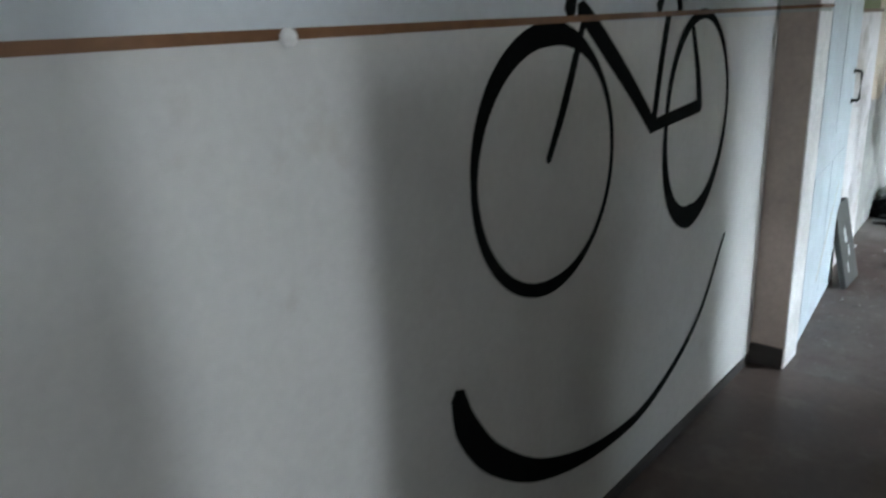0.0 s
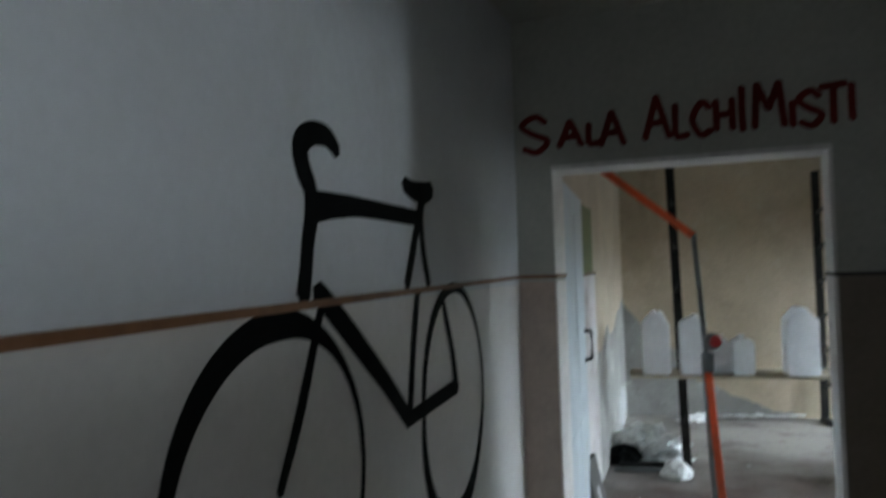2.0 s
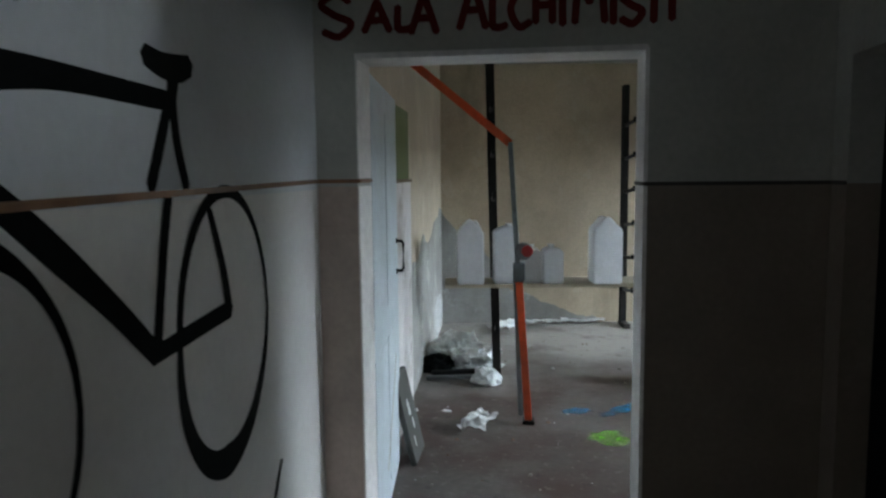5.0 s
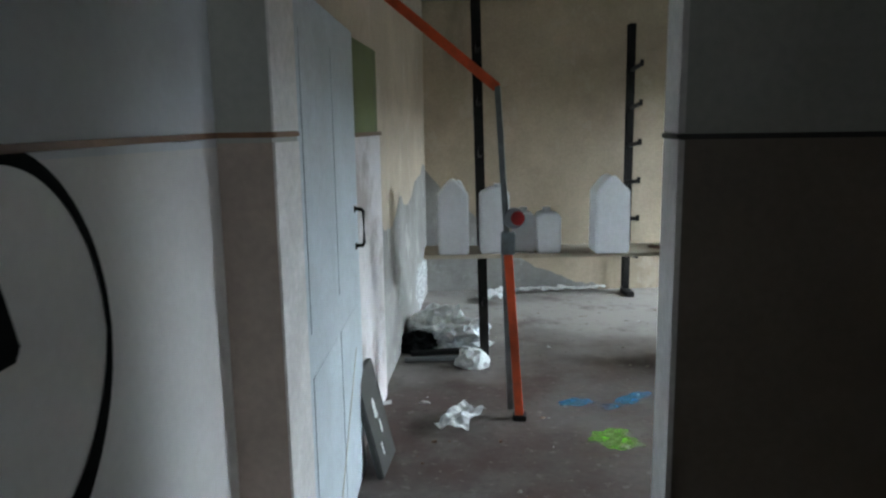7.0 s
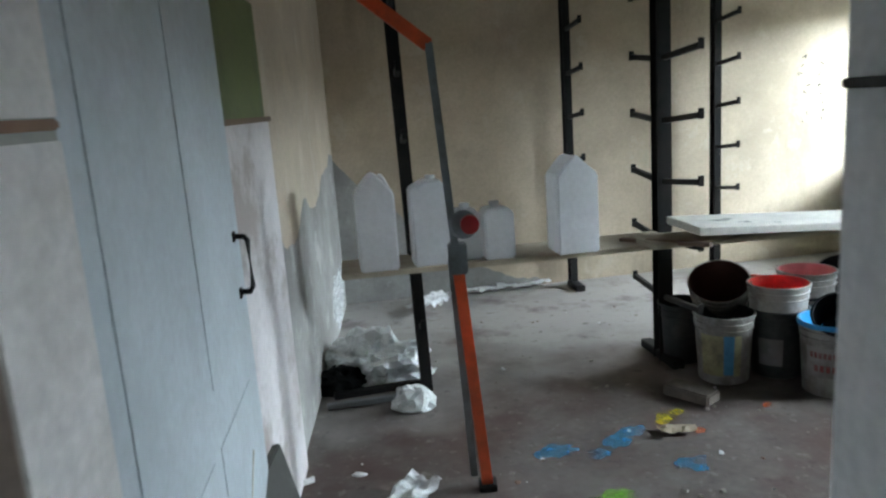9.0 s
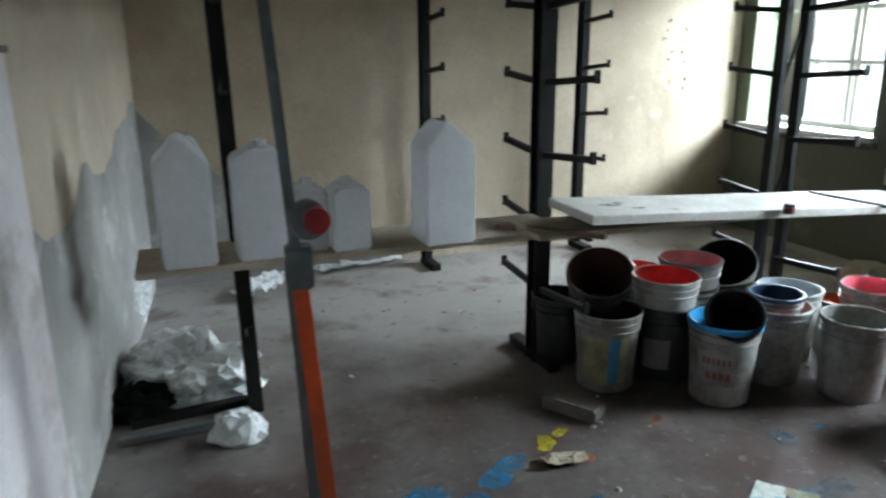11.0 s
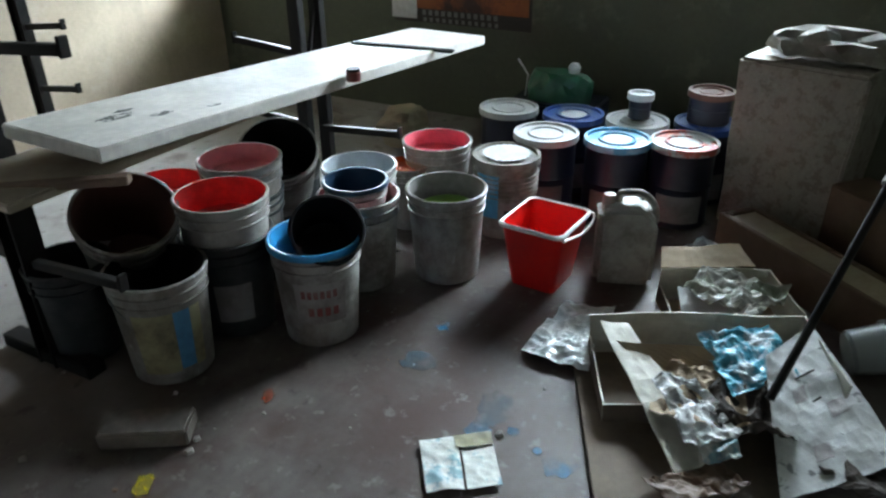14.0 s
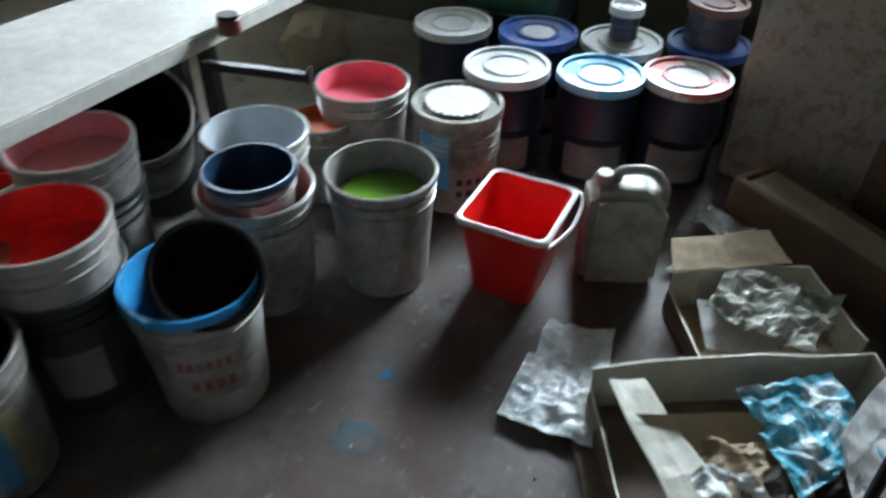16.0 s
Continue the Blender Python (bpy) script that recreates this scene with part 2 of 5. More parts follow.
M["lid_deep"] = mat("lid_deep_blue", (0.05, 0.12, 0.42), 0.4, spots=(0.35, 0.40, 0.46), amount=0.4, scale=14, lo=0.5, hi=0.56)
M["lid_red"] = mat("lid_white_red", (0.62, 0.64, 0.66), 0.4, spots=(0.62, 0.09, 0.05), amount=0.9, scale=9, lo=0.52, hi=0.56)
M["paint_black"] = mat("paint_black", (0.004, 0.004, 0.005), 0.7, vary=0.3)
M["paint_red"] = mat("paint_red", (0.85, 0.065, 0.065), 0.4, spots=(0.42, 0.03, 0.03), amount=0.5, scale=12)
M["paint_pink"] = mat("paint_pink", (0.82, 0.20, 0.26), 0.4)
M["paint_rose"] = mat("paint_rose", (0.74, 0.33, 0.35), 0.4)
M["paint_brown"] = mat("paint_brown", (0.12, 0.052, 0.038), 0.6)
M["paint_blue"] = mat("paint_blue", (0.03, 0.30, 0.62), 0.35)
M["paint_dkblue"] = mat("paint_dark_blue", (0.008, 0.035, 0.075), 0.4)
M["paint_green"] = mat("paint_green", (0.17, 0.38, 0.03), 0.4)
M["paint_lime"] = mat("paint_lime", (0.22, 0.52, 0.04), 0.6, vary=0.3)
M["paint_cyan"] = mat("paint_cyan", (0.05, 0.38, 0.62), 0.6, vary=0.3)
M["paint_yellow"] = mat("paint_yellow", (0.62, 0.50, 0.03), 0.6)
M["paint_orange"] = mat("paint_orange", (0.75, 0.13, 0.03), 0.6)
M["paint_white"] = mat("paint_white", (0.62, 0.68, 0.72), 0.4)
M["red_pla"] = mat("plastic_red", (0.72, 0.018, 0.014), 0.35, vary=0.08)
M["jug"] = mat("jug_grey_dirty", (0.34, 0.325, 0.29), 0.6, 0.0, spots=(0.10, 0.085, 0.07), amount=0.8, scale=12)
M["concrete"] = mat("concrete_speckled", (0.36, 0.32, 0.27), 0.85, spots=(0.18, 0.14, 0.11), amount=0.55, scale=48, fine=90, bump=0.5, lo=0.52, hi=0.58)
M["brick_dusty"] = mat("brick_dusty_brown", (0.20, 0.175, 0.15), 0.9, spots=(0.12, 0.10, 0.085), amount=0.6, scale=20, bump=0.4)
M["rubble"] = mat("rubble_grey", (0.34, 0.32, 0.28), 0.9, spots=(0.18, 0.16, 0.14), amount=0.7, scale=12, bump=0.5)
M["slate"] = mat("slate_dark", (0.06, 0.058, 0.052), 0.55, spots=(0.13, 0.13, 0.125), amount=0.6, scale=7, lo=0.52, hi=0.64)
M["card"] = mat("cardboard", (0.42, 0.32, 0.21), 0.8, spots=(0.28, 0.20, 0.13), amount=0.5, scale=6)
M["card_white"] = mat("cardboard_white_lining", (0.66, 0.64, 0.56), 0.7, spots=(0.46, 0.42, 0.33), amount=0.5, scale=7)
layer(M["card_white"], (0.07, 0.08, 0.08), 14.0, 0.64, 0.67, 0.6, 6.0, (1, 1, 0.25))
M["print"] = mat("printed_paper", (0.66, 0.67, 0.62), 0.6, spots=(0.16, 0.36, 0.42), amount=0.8, scale=26, lo=0.50, hi=0.56)
M["print_faint"] = mat("print_faint_grey", (0.46, 0.42, 0.42), 0.7, spots=(0.64, 0.64, 0.63), amount=0.8, scale=24)
M["poly"] = mat("paper_sheet_speckled", (0.66, 0.67, 0.66), 0.6, spots=(0.10, 0.10, 0.11), amount=0.75, scale=34, lo=0.585, hi=0.63)
M["foil"] = mat("plastic_film_silver", (0.84, 0.87, 0.88), 0.2, 0.0, spots=(0.42, 0.52, 0.55), amount=0.6, scale=16)
M["film_bright"] = mat("plastic_film_silver_bright", (0.86, 0.88, 0.88), 0.28, 0.2, spots=(0.66, 0.68, 0.69), amount=0.4, scale=14)
M["wrap"] = mat("wrapping_film_printed", (0.46, 0.45, 0.41), 0.3, spots=(0.17, 0.20, 0.13), amount=0.8, scale=15, lo=0.48, hi=0.58)
M["blue_bag"] = mat("plastic_bag_blue", (0.10, 0.42, 0.55), 0.35, spots=(0.66, 0.70, 0.72), amount=0.9, scale=16, lo=0.5, hi=0.56)
M["green_bag"] = mat("plastic_bag_green", (0.02, 0.115, 0.055), 0.35, spots=(0.008, 0.05, 0.025), amount=0.7, scale=12)
M["rag"] = mat("rag_beige", (0.40, 0.33, 0.24), 0.9)
M["poster"] = mat("poster_print", (0.34, 0.10, 0.025), 0.5, spots=(0.05, 0.022, 0.018), amount=0.95, scale=5.5, lo=0.47, hi=0.6)
M["poster_glow"] = mat("poster_print_orange", (0.48, 0.16, 0.02), 0.5, spots=(0.22, 0.05, 0.015), amount=0.8, scale=7)
M["poster_dark"] = mat("poster_print_dark", (0.045, 0.035, 0.03), 0.5)
M["poster_grey"] = mat("poster_margin_grey", (0.20, 0.20, 0.185), 0.6)
M["paper"] = mat("paper_white", (0.72, 0.72, 0.72), 0.7, spots=(0.5, 0.5, 0.48), amount=0.4, scale=10)
M["rag_dark"] = mat("rag_dark_brown", (0.05, 0.042, 0.036), 0.9, spots=(0.12, 0.09, 0.07), amount=0.6, scale=14)
M["mark"] = mat("pencil_mark", (0.06, 0.055, 0.05), 0.7)
M["glass"] = mat("window_glass_frosted", (0.80, 0.88, 0.88), 0.25, transmission=0.2, glow=0.55, bump=0.0, vary=0.06)
M["clear"] = mat("plastic_clear", (0.80, 0.85, 0.86), 0.15, transmission=0.7, bump=0.0, vary=0.05)
M["sill"] = mat("sill_paint_white", (0.72, 0.72, 0.69), 0.5, spots=(0.45, 0.43, 0.38), amount=0.5, scale=8)
M["label_buff"] = mat("bucket_label_buff", (0.36, 0.33, 0.19), 0.5, spots=(0.10, 0.09, 0.065), amount=0.85, scale=11)
M["label_blue"] = mat("bucket_label_blue", (0.08, 0.27, 0.48), 0.5, spots=(0.03, 0.10, 0.20), amount=0.5, scale=14)
M["label_red"] = mat("bucket_label_red", (0.24, 0.06, 0.055), 0.5, spots=(0.30, 0.25, 0.24), amount=0.7, scale=20)
M["label_pale"] = mat("bucket_label_pale", (0.36, 0.33, 0.32), 0.5, spots=(0.16, 0.14, 0.13), amount=0.8, scale=12)
M["label_grey"] = mat("can_label_grey", (0.24, 0.23, 0.22), 0.5, spots=(0.12, 0.11, 0.10), amount=0.6, scale=14)
M["card_dirty"] = mat("cardboard_dirty", (0.20, 0.155, 0.115), 0.85, spots=(0.10, 0.075, 0.055), amount=0.7, scale=5)
M["bare_grey"] = mat("plaster_bare_cement", (0.36, 0.35, 0.33), 0.9, spots=(0.22, 0.21, 0.195), amount=0.7, scale=3.5, bump=0.5)
layer(M["bare_grey"], (0.55, 0.54, 0.52), 4.5, 0.56, 0.64, 0.6, 5.0)

# ---- mesh helpers ----


def mesh(name, bm, material, smooth=False):
    me = bpy.data.meshes.new(name)
    bmesh.ops.recalc_face_normals(bm, faces=bm.faces)
    bm.to_mesh(me)
    bm.free()
    for k in (material if isinstance(material, (list, tuple)) else [material]):
        me.materials.append(M[k])
    if smooth:
        for p in me.polygons:
            p.use_smooth = True
        me.set_sharp_from_angle(angle=radians(38))
    return me


def thing(name, label, category, m=None, group="", kind=""):
    ob = new(name)
    ob.empty_display_size = 0.05
    if m is not None:
        ob.matrix_world = m
    return tagged(ob, label, category, group, kind)


def part(name, bm, material, parent, label="", smooth=False, m=None):
    ob = new(name, mesh(name, bm, material, smooth))
    ob.parent = parent
    if m is not None:
        ob.matrix_local = m
    if label:
        ob["label"] = label
    return ob


def solid(name, bm, material, label, category, m=None, group="", kind="", smooth=False):
    ob = new(name, mesh(name, bm, material, smooth))
    if m is not None:
        ob.matrix_world = m
    return tagged(ob, label, category, group, kind)


def box(bm, x0, x1, y0, y1, z0, z1, bevel=0.0, mi=0):
    r = bmesh.ops.create_cube(bm, size=1)
    vs = r["verts"]
    for v in vs:
        v.co = Vector((x0 + (v.co.x + 0.5) * (x1 - x0), y0 + (v.co.y + 0.5) * (y1 - y0), z0 + (v.co.z + 0.5) * (z1 - z0)))
    fs = {f for v in vs for f in v.link_faces}
    for f in fs:
        f.material_index = mi
    if bevel:
        es = {e for v in vs for e in v.link_edges}
        bmesh.ops.bevel(bm, geom=list(es), offset=bevel, segments=2, affect='EDGES')
    return bm


def boxes(*spec, bevel=0.0):
    bm = bmesh.new()
    for s_ in spec:
        box(bm, *s_[:6], bevel=bevel, mi=s_[6] if len(s_) > 6 else 0)
    return bm


def lathe(profile, seg=36, bm=None):
    bm = bm or bmesh.new()
    rings = []
    for r, z in profile:
        if r < 1e-5:
            rings.append([bm.verts.new((0, 0, z))])
        else:
            rings.append([bm.verts.new((r * math.cos(2 * math.pi * i / seg), r * math.sin(2 * math.pi * i / seg), z)) for i in range(seg)])
    for a, b in zip(rings, rings[1:]):
        for i in range(seg):
            j = (i + 1) % seg
            if len(a) == 1 and len(b) == 1:
                continue
            if len(a) == 1:
                bm.faces.new((a[0], b[i], b[j]))
            elif len(b) == 1:
                bm.faces.new((a[i], b[0], a[j]))
            else:
                bm.faces.new((a[i], b[i], b[j], a[j]))
    return bm


def spline(pts, n=8):
    """Catmull-Rom through tuples of any length."""
    out = []
    P = [np.array(p, float) for p in pts]
    P = [2 * P[0] - P[1]] + P + [2 * P[-1] - P[-2]]
    for a, b, c, d in zip(P, P[1:], P[2:], P[3:]):
        for k in range(n):
            t = k / n
            out.append(0.5 * (2 * b + (c - a) * t + (2 * a - 5 * b + 4 * c - d) * t * t + (3 * b - a - 3 * c + d) * t ** 3))
    out.append(P[-2])
    return out


def tube(pts, r, seg=8, bm=None, smoothed=0):
    bm = bm or bmesh.new()
    P = [Vector(p) for p in (spline(pts, smoothed) if smoothed else pts)]
    rings = []
    for i, p in enumerate(P):
        d = (P[min(i + 1, len(P) - 1)] - P[max(i - 1, 0)]).normalized()
        q = d.to_track_quat("Z", "Y")
        rings.append([bm.verts.new(p + q @ Vector((r * math.cos(2 * math.pi * k / seg), r * math.sin(2 * math.pi * k / seg), 0))) for k in range(seg)])
    for a, b in zip(rings, rings[1:]):
        for k in range(seg):
            bm.faces.new((a[k], a[(k + 1) % seg], b[(k + 1) % seg], b[k]))
    bm.faces.new(rings[0])
    bm.faces.new(rings[-1][::-1])
    return bm


def beam(p, q, w, d, bm=None, up=(0, 0, 1), bevel=0.003):
    """A bar of section w x d from p to q."""
    bm = bm or bmesh.new()
    p, q = Vector(p), Vector(q)
    L = (q - p).length
    b2 = bmesh.new()
    box(b2, -w / 2, w / 2, -d / 2, d / 2, 0, L, bevel=bevel)
    m = Matrix.Translation(p) @ (q - p).to_track_quat("Z", "Y").to_matrix().to_4x4()
    b2.transform(m)
    tmp = bpy.data.meshes.new("tmp")
    b2.to_mesh(tmp)
    bm.from_mesh(tmp)
    b2.free()
    bpy.data.meshes.remove(tmp)
    return bm


def worn(m, scale=22.0, lo=0.36, hi=0.52, seed=0.0):
    """Let the ground show through a thin smear of paint."""
    n, l = m.node_tree.nodes, m.node_tree.links
    geo = n.new("ShaderNodeNewGeometry")
    tx = n.new("ShaderNodeTexNoise")
    tx.inputs["Scale"].default_value, tx.inputs["Detail"].default_value, tx.inputs["Roughness"].default_value = scale, 6, 0.7
    mr = n.new("ShaderNodeMapRange")
    mr.inputs["From Min"].default_value, mr.inputs["From Max"].default_value = lo, hi
    tr = n.new("ShaderNodeBsdfTransparent")
    ms = n.new("ShaderNodeMixShader")
    l.new(geo.outputs["Position"], tx.inputs["Vector"])
    l.new(tx.outputs["Fac"], mr.inputs["Value"])
    l.new(mr.outputs[0], ms.inputs[0])
    l.new(tr.outputs[0], ms.inputs[1])
    l.new(n["Principled BSDF"].outputs[0], ms.inputs[2])
    l.new(ms.outputs[0], n["Material Output"].inputs["Surface"])


for k_ in ("lime", "cyan", "yellow", "orange"):
    M["smear_" + k_] = mat("smear_" + k_, {"lime": (0.22, 0.50, 0.04), "cyan": (0.035, 0.24, 0.43), "yellow": (0.60, 0.48, 0.03), "orange": (0.72, 0.13, 0.03)}[k_], 0.6, vary=0.3)
    worn(M["smear_" + k_], 10.0, 0.38, 0.76)

# Pale salt stain; the light low on the wall is painted into it.
M["salt"] = mat("wall_salt_lit", (0.74, 0.75, 0.75), 0.9)
worn(M["salt"], 30.0, 0.34, 0.62)
M["smear_pale"] = mat("smear_pale_blue", (0.08, 0.14, 0.18), 0.6)
worn(M["smear_pale"], 9.0, 0.40, 0.95)
M["smear_dark"] = mat("smear_dark", (0.10, 0.11, 0.09), 0.6)
worn(M["smear_dark"], 40.0, 0.42, 0.56)
LAYER = [0]


def ribbon(strokes, place, n=10, thick=0.002):
    """Flat painted strokes. strokes: lists of (a, b, width) on the wall; place maps (a, b, off) to the world."""
    bm = bmesh.new()
    LAYER[0] = (LAYER[0] + 1) % 14
    off = 0.003 + 0.0012 * LAYER[0] / 14
    for st in strokes:
        P = spline(st, n)
        left, right = [], []
        for i, p in enumerate(P):
            d = P[min(i + 1, len(P) - 1)][:2] - P[max(i - 1, 0)][:2]
            d = d / (np.linalg.norm(d) + 1e-9)
            nn = np.array((-d[1], d[0])) * max(p[2], 0.002) / 2
            left.append(p[:2] + nn)
            right.append(p[:2] - nn)
        ends = []
        for c, d, w in ((P[0], P[0][:2] - P[1][:2], P[0][2]), (P[-1], P[-1][:2] - P[-2][:2], P[-1][2])):
            d = d / (np.linalg.norm(d) + 1e-9)
            ends.append(c[:2] + d * w * 0.35)
        lv = [bm.verts.new(place(*p, off)) for p in left]
        rv = [bm.verts.new(place(*p, off)) for p in right]
        for i in range(len(P) - 1):
            bm.faces.new((lv[i], lv[i + 1], rv[i + 1], rv[i]))
        e0, e1 = bm.verts.new(place(*ends[0], off)), bm.verts.new(place(*ends[1], off))
        bm.faces.new((lv[0], rv[0], e0))
        bm.faces.new((rv[-1], lv[-1], e1))
        off += 0.00003
    r = bmesh.ops.extrude_face_region(bm, geom=list(bm.faces))
    away = Vector(place(0, 0, thick)) - Vector(place(0, 0, 0))
    bmesh.ops.translate(bm, verts=[v for v in r["geom"] if isinstance(v, bmesh.types.BMVert)], vec=-away)
    return bm


def sheet(nx, ny, f, thick=0.002):
    """A thin sheet: f(u, v) gives the place for u, v in 0..1."""
    bm = bmesh.new()
    g = [[bm.verts.new(f(i / nx, j / ny)) for j in range(ny + 1)] for i in range(nx + 1)]
    for i in range(nx):
        for j in range(ny):
            bm.faces.new((g[i][j], g[i + 1][j], g[i + 1][j + 1], g[i][j + 1]))
    bmesh.ops.recalc_face_normals(bm, faces=bm.faces)
    bmesh.ops.solidify(bm, geom=list(bm.faces), thickness=thick)
    return bm


def quad(c, u, v):
    """Bilinear place on four corners c, in order round the edge."""
    a, b, cc, d = (Vector(p) for p in c)
    return (a * (1 - u) + b * u) * (1 - v) + (d * (1 - u) + cc * u) * v


def crumple(corners, amp, freq=9.0, seed=0.0, n=26, thick=0.0015, lift=0.004):
    def f(u, v):
        p = quad(corners, u, v)
        q = Vector((p.x * freq + seed, p.y * freq, seed))
        k = noise.voronoi(q * 1.1)[0][0]
        k2 = noise.voronoi(q * 3.0 + Vector((3, 1, 0)))[0][0]
        k3 = abs(noise.noise(q * 1.1))
        e = noise.noise(Vector((p.y * freq * 0.8, seed, p.x * freq))) * amp * 0.5
        return p + Vector((e, e * 0.6, amp * (0.75 * k + 0.40 * k2 + 0.35 * k3) + lift))
    return sheet(n, n, f, thick)


def crinkle(sx, sy, sz, seed, freq=2.2, amp=0.45, sub=4):
    """A heap of crushed film: sharp creases between flat facets, resting on the floor."""
    bm = bmesh.new()
    bmesh.ops.create_icosphere(bm, subdivisions=sub, radius=1)
    for v in bm.verts:
        d = v.co.normalized()
        k = 1.0
        for f, g in ((freq, amp), (freq * 2.1, amp * 0.5), (freq * 4.3, amp * 0.22)):
            k += g * (1 - 2.6 * abs(noise.noise(d * f + Vector((seed, f, 0))))) * 0.5
        v.co = Vector((d.x * k * sx, d.y * k * sy, max(0.0, d.z * k * sz + 0.18 * sz)))
    return bm


# ---- setting ----
TH = math.atan(0.15)
CORNER = Vector((4.156, 9.004, 0))


def room(u, w, z=0.0):
    """Room coordinates: u along the far wall from its window corner (negative to the west), w towards the far wall."""
    return Vector((CORNER.x + u * math.cos(TH) - w * math.sin(TH), CORNER.y + u * math.sin(TH) + w * math.cos(TH), z))


ROOM = Matrix.Translation(CORNER) @ Matrix.Rotation(TH, 4, 'Z')
H = 2.64        # corridor ceiling
HR = 2.745      # ceiling of the room
RAIL = 1.575

solid("floor_corridor", boxes((-1.6, 6.6, -3.4, 3.22, -0.12, 0.0)), "hall_floor", "dark reddish-brown worn corridor floor", "floor", kind="structure")
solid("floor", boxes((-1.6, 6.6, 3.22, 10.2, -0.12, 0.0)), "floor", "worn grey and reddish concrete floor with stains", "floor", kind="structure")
solid("ceiling_corridor", boxes((-0.45, 1.3, -3.2, 3.2, H, H + 0.15), (1.3, 6.4, -3.2, 3.2, H, H + 0.15)), "ceiling_pale", "pale grey plaster corridor ceiling", "ceiling", kind="structure")
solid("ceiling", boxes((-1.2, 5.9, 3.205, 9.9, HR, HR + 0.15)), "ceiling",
      "stained grey plaster ceiling, darkened to cut bounced light", "ceiling", kind="structure")
solid("wall_west", boxes((-0.65, -0.45, -3.2, 3.2, 0, RAIL - 0.01, 0), (-0.65, -0.45, -3.2, 3.2, RAIL - 0.01, H, 1)), ["lower", "upper"],
      "corridor wall painted white over a cream dado", "wall", kind="structure")
# The unseen room side gets a dark olive skin to cut bounced light.
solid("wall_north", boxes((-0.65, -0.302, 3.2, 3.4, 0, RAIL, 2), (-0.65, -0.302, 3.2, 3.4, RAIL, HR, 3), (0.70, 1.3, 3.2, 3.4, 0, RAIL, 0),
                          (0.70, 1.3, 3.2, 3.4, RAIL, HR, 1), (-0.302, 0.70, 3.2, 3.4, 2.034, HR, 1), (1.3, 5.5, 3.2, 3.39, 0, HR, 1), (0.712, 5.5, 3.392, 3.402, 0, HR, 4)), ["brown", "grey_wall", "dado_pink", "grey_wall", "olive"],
      "corridor end wall, grey over a brown dado coloured darker for shade right of the door", "wall", kind="structure")
# Openings, low panel and slot are invented to shape light on the west wall.
solid("wall_east", boxes((1.3, 1.5, -3.2, -2.0, 0, H, 1), (1.3, 1.5, -2.0, -0.6, 0, 0.95, 1), (1.3, 1.5, -2.0, -0.6, 2.25, H, 1), (1.3, 1.5, -0.6, -0.02, 0, H, 1), (1.3, 1.5, -0.02, 1.28, 2.105, H, 1), (1.3, 1.5, 0.334, 1.28, 0, 1.555, 0),
                         (1.3, 1.5, 1.28, 1.86, 0, H, 1), (1.3, 1.5, 1.86, 2.185, 1.90, H, 1), (1.3, 1.5, 2.185, 2.2, 0, H, 1),
                         (1.3, 1.5, 2.2, 3.08, 1.97, H, 1), (1.3, 1.5, 3.08, 3.2, 0, RAIL, 0), (1.3, 1.5, 3.08, 3.2, RAIL, H, 1)), ["brown", "grey_wall"],
      "corridor side wall, its unseen openings and low panel added to shape the light", "wall", kind="structure")
solid("wall_south", boxes((-0.65, 6.4, -3.4, -3.2, 0, H)), "grey_wall", "plain grey wall closing the corridor", "wall", kind="structure")
# Added backing behind the side doorway, coloured near black in place of shade.
solid("wall_side_room", boxes((1.5, 3.0, 2.19, 2.215, 0, H), (2.9, 3.0, 2.215, 3.2, 0, H)), "skirting", "unseen wall added behind the side doorway, shade put into its dark colour", "wall", kind="structure")
# Added wall out of view; its slot narrows the hall lamp's light.
solid("wall_hall", boxes((6.0, 6.2, -3.2, -1.18, 0, H), (6.0, 6.2, -0.82, 3.2, 0, H), (6.0, 6.2, -1.18, -0.82, 0, 1.05), (6.0, 6.2, -1.18, -0.82, 1.95, H)),
      "grey_wall", "unseen wall added with a slot for the hall lamp", "wall", kind="structure")
bm = boxes((-0.45, -0.438, -3.2, 3.188, 1.578, 1.602), (-0.45, -0.290, 3.188, 3.2, 1.578, 1.602), (-0.302, -0.290, 3.2, 3.39, 1.578, 1.602), bevel=0.003)
for v in bm.verts:
    if v.co.z < 1.59:      # lower edge rises, so the rail gets thinner towards the door
        v.co.z += 0.010 * max(0.0, min(1.0, (v.co.y - 2.0) / 1.1))
    v.co.z += 0.0115 * (min(v.co.y, 3.2) - 3.2)
solid("trim_rail", bm,
      "rail", "worn brown wooden dado rail", "rail", kind="structure")
solid("trim_rail_dark", boxes((0.695, 1.3, 3.193, 3.2, 1.570, 1.583), (0.690, 0.695, 3.193, 3.402, 1.570, 1.583), (1.293, 1.3, 3.08, 3.193, 1.570, 1.583), bevel=0.002), "rail_dark", "thin dark painted dado rail", "rail", kind="structure")
solid("baseboard", boxes((-0.45, -0.302, 3.19, 3.2, 0, 0.10), (0.70, 1.29, 3.19, 3.2, 0, 0.10), (-0.45, -0.444, -3.2, 3.19, 0, 0.05), (1.288, 1.3, 3.08, 3.19, 0, 0.10)), "skirting", "dark painted skirting", "skirting", kind="structure")

# Black panel filling the side doorway; its colour stands for the shade inside.
solid("door_3", boxes((1.40, 1.44, 2.2, 3.08, 0, 1.97), bevel=0.004), "spray", "black panel standing for the darkness inside the side doorway", "door", kind="structure")

# door opening trim
fr = thing("door_frame", "white painted door frame with worn edges", "door frame", kind="structure")
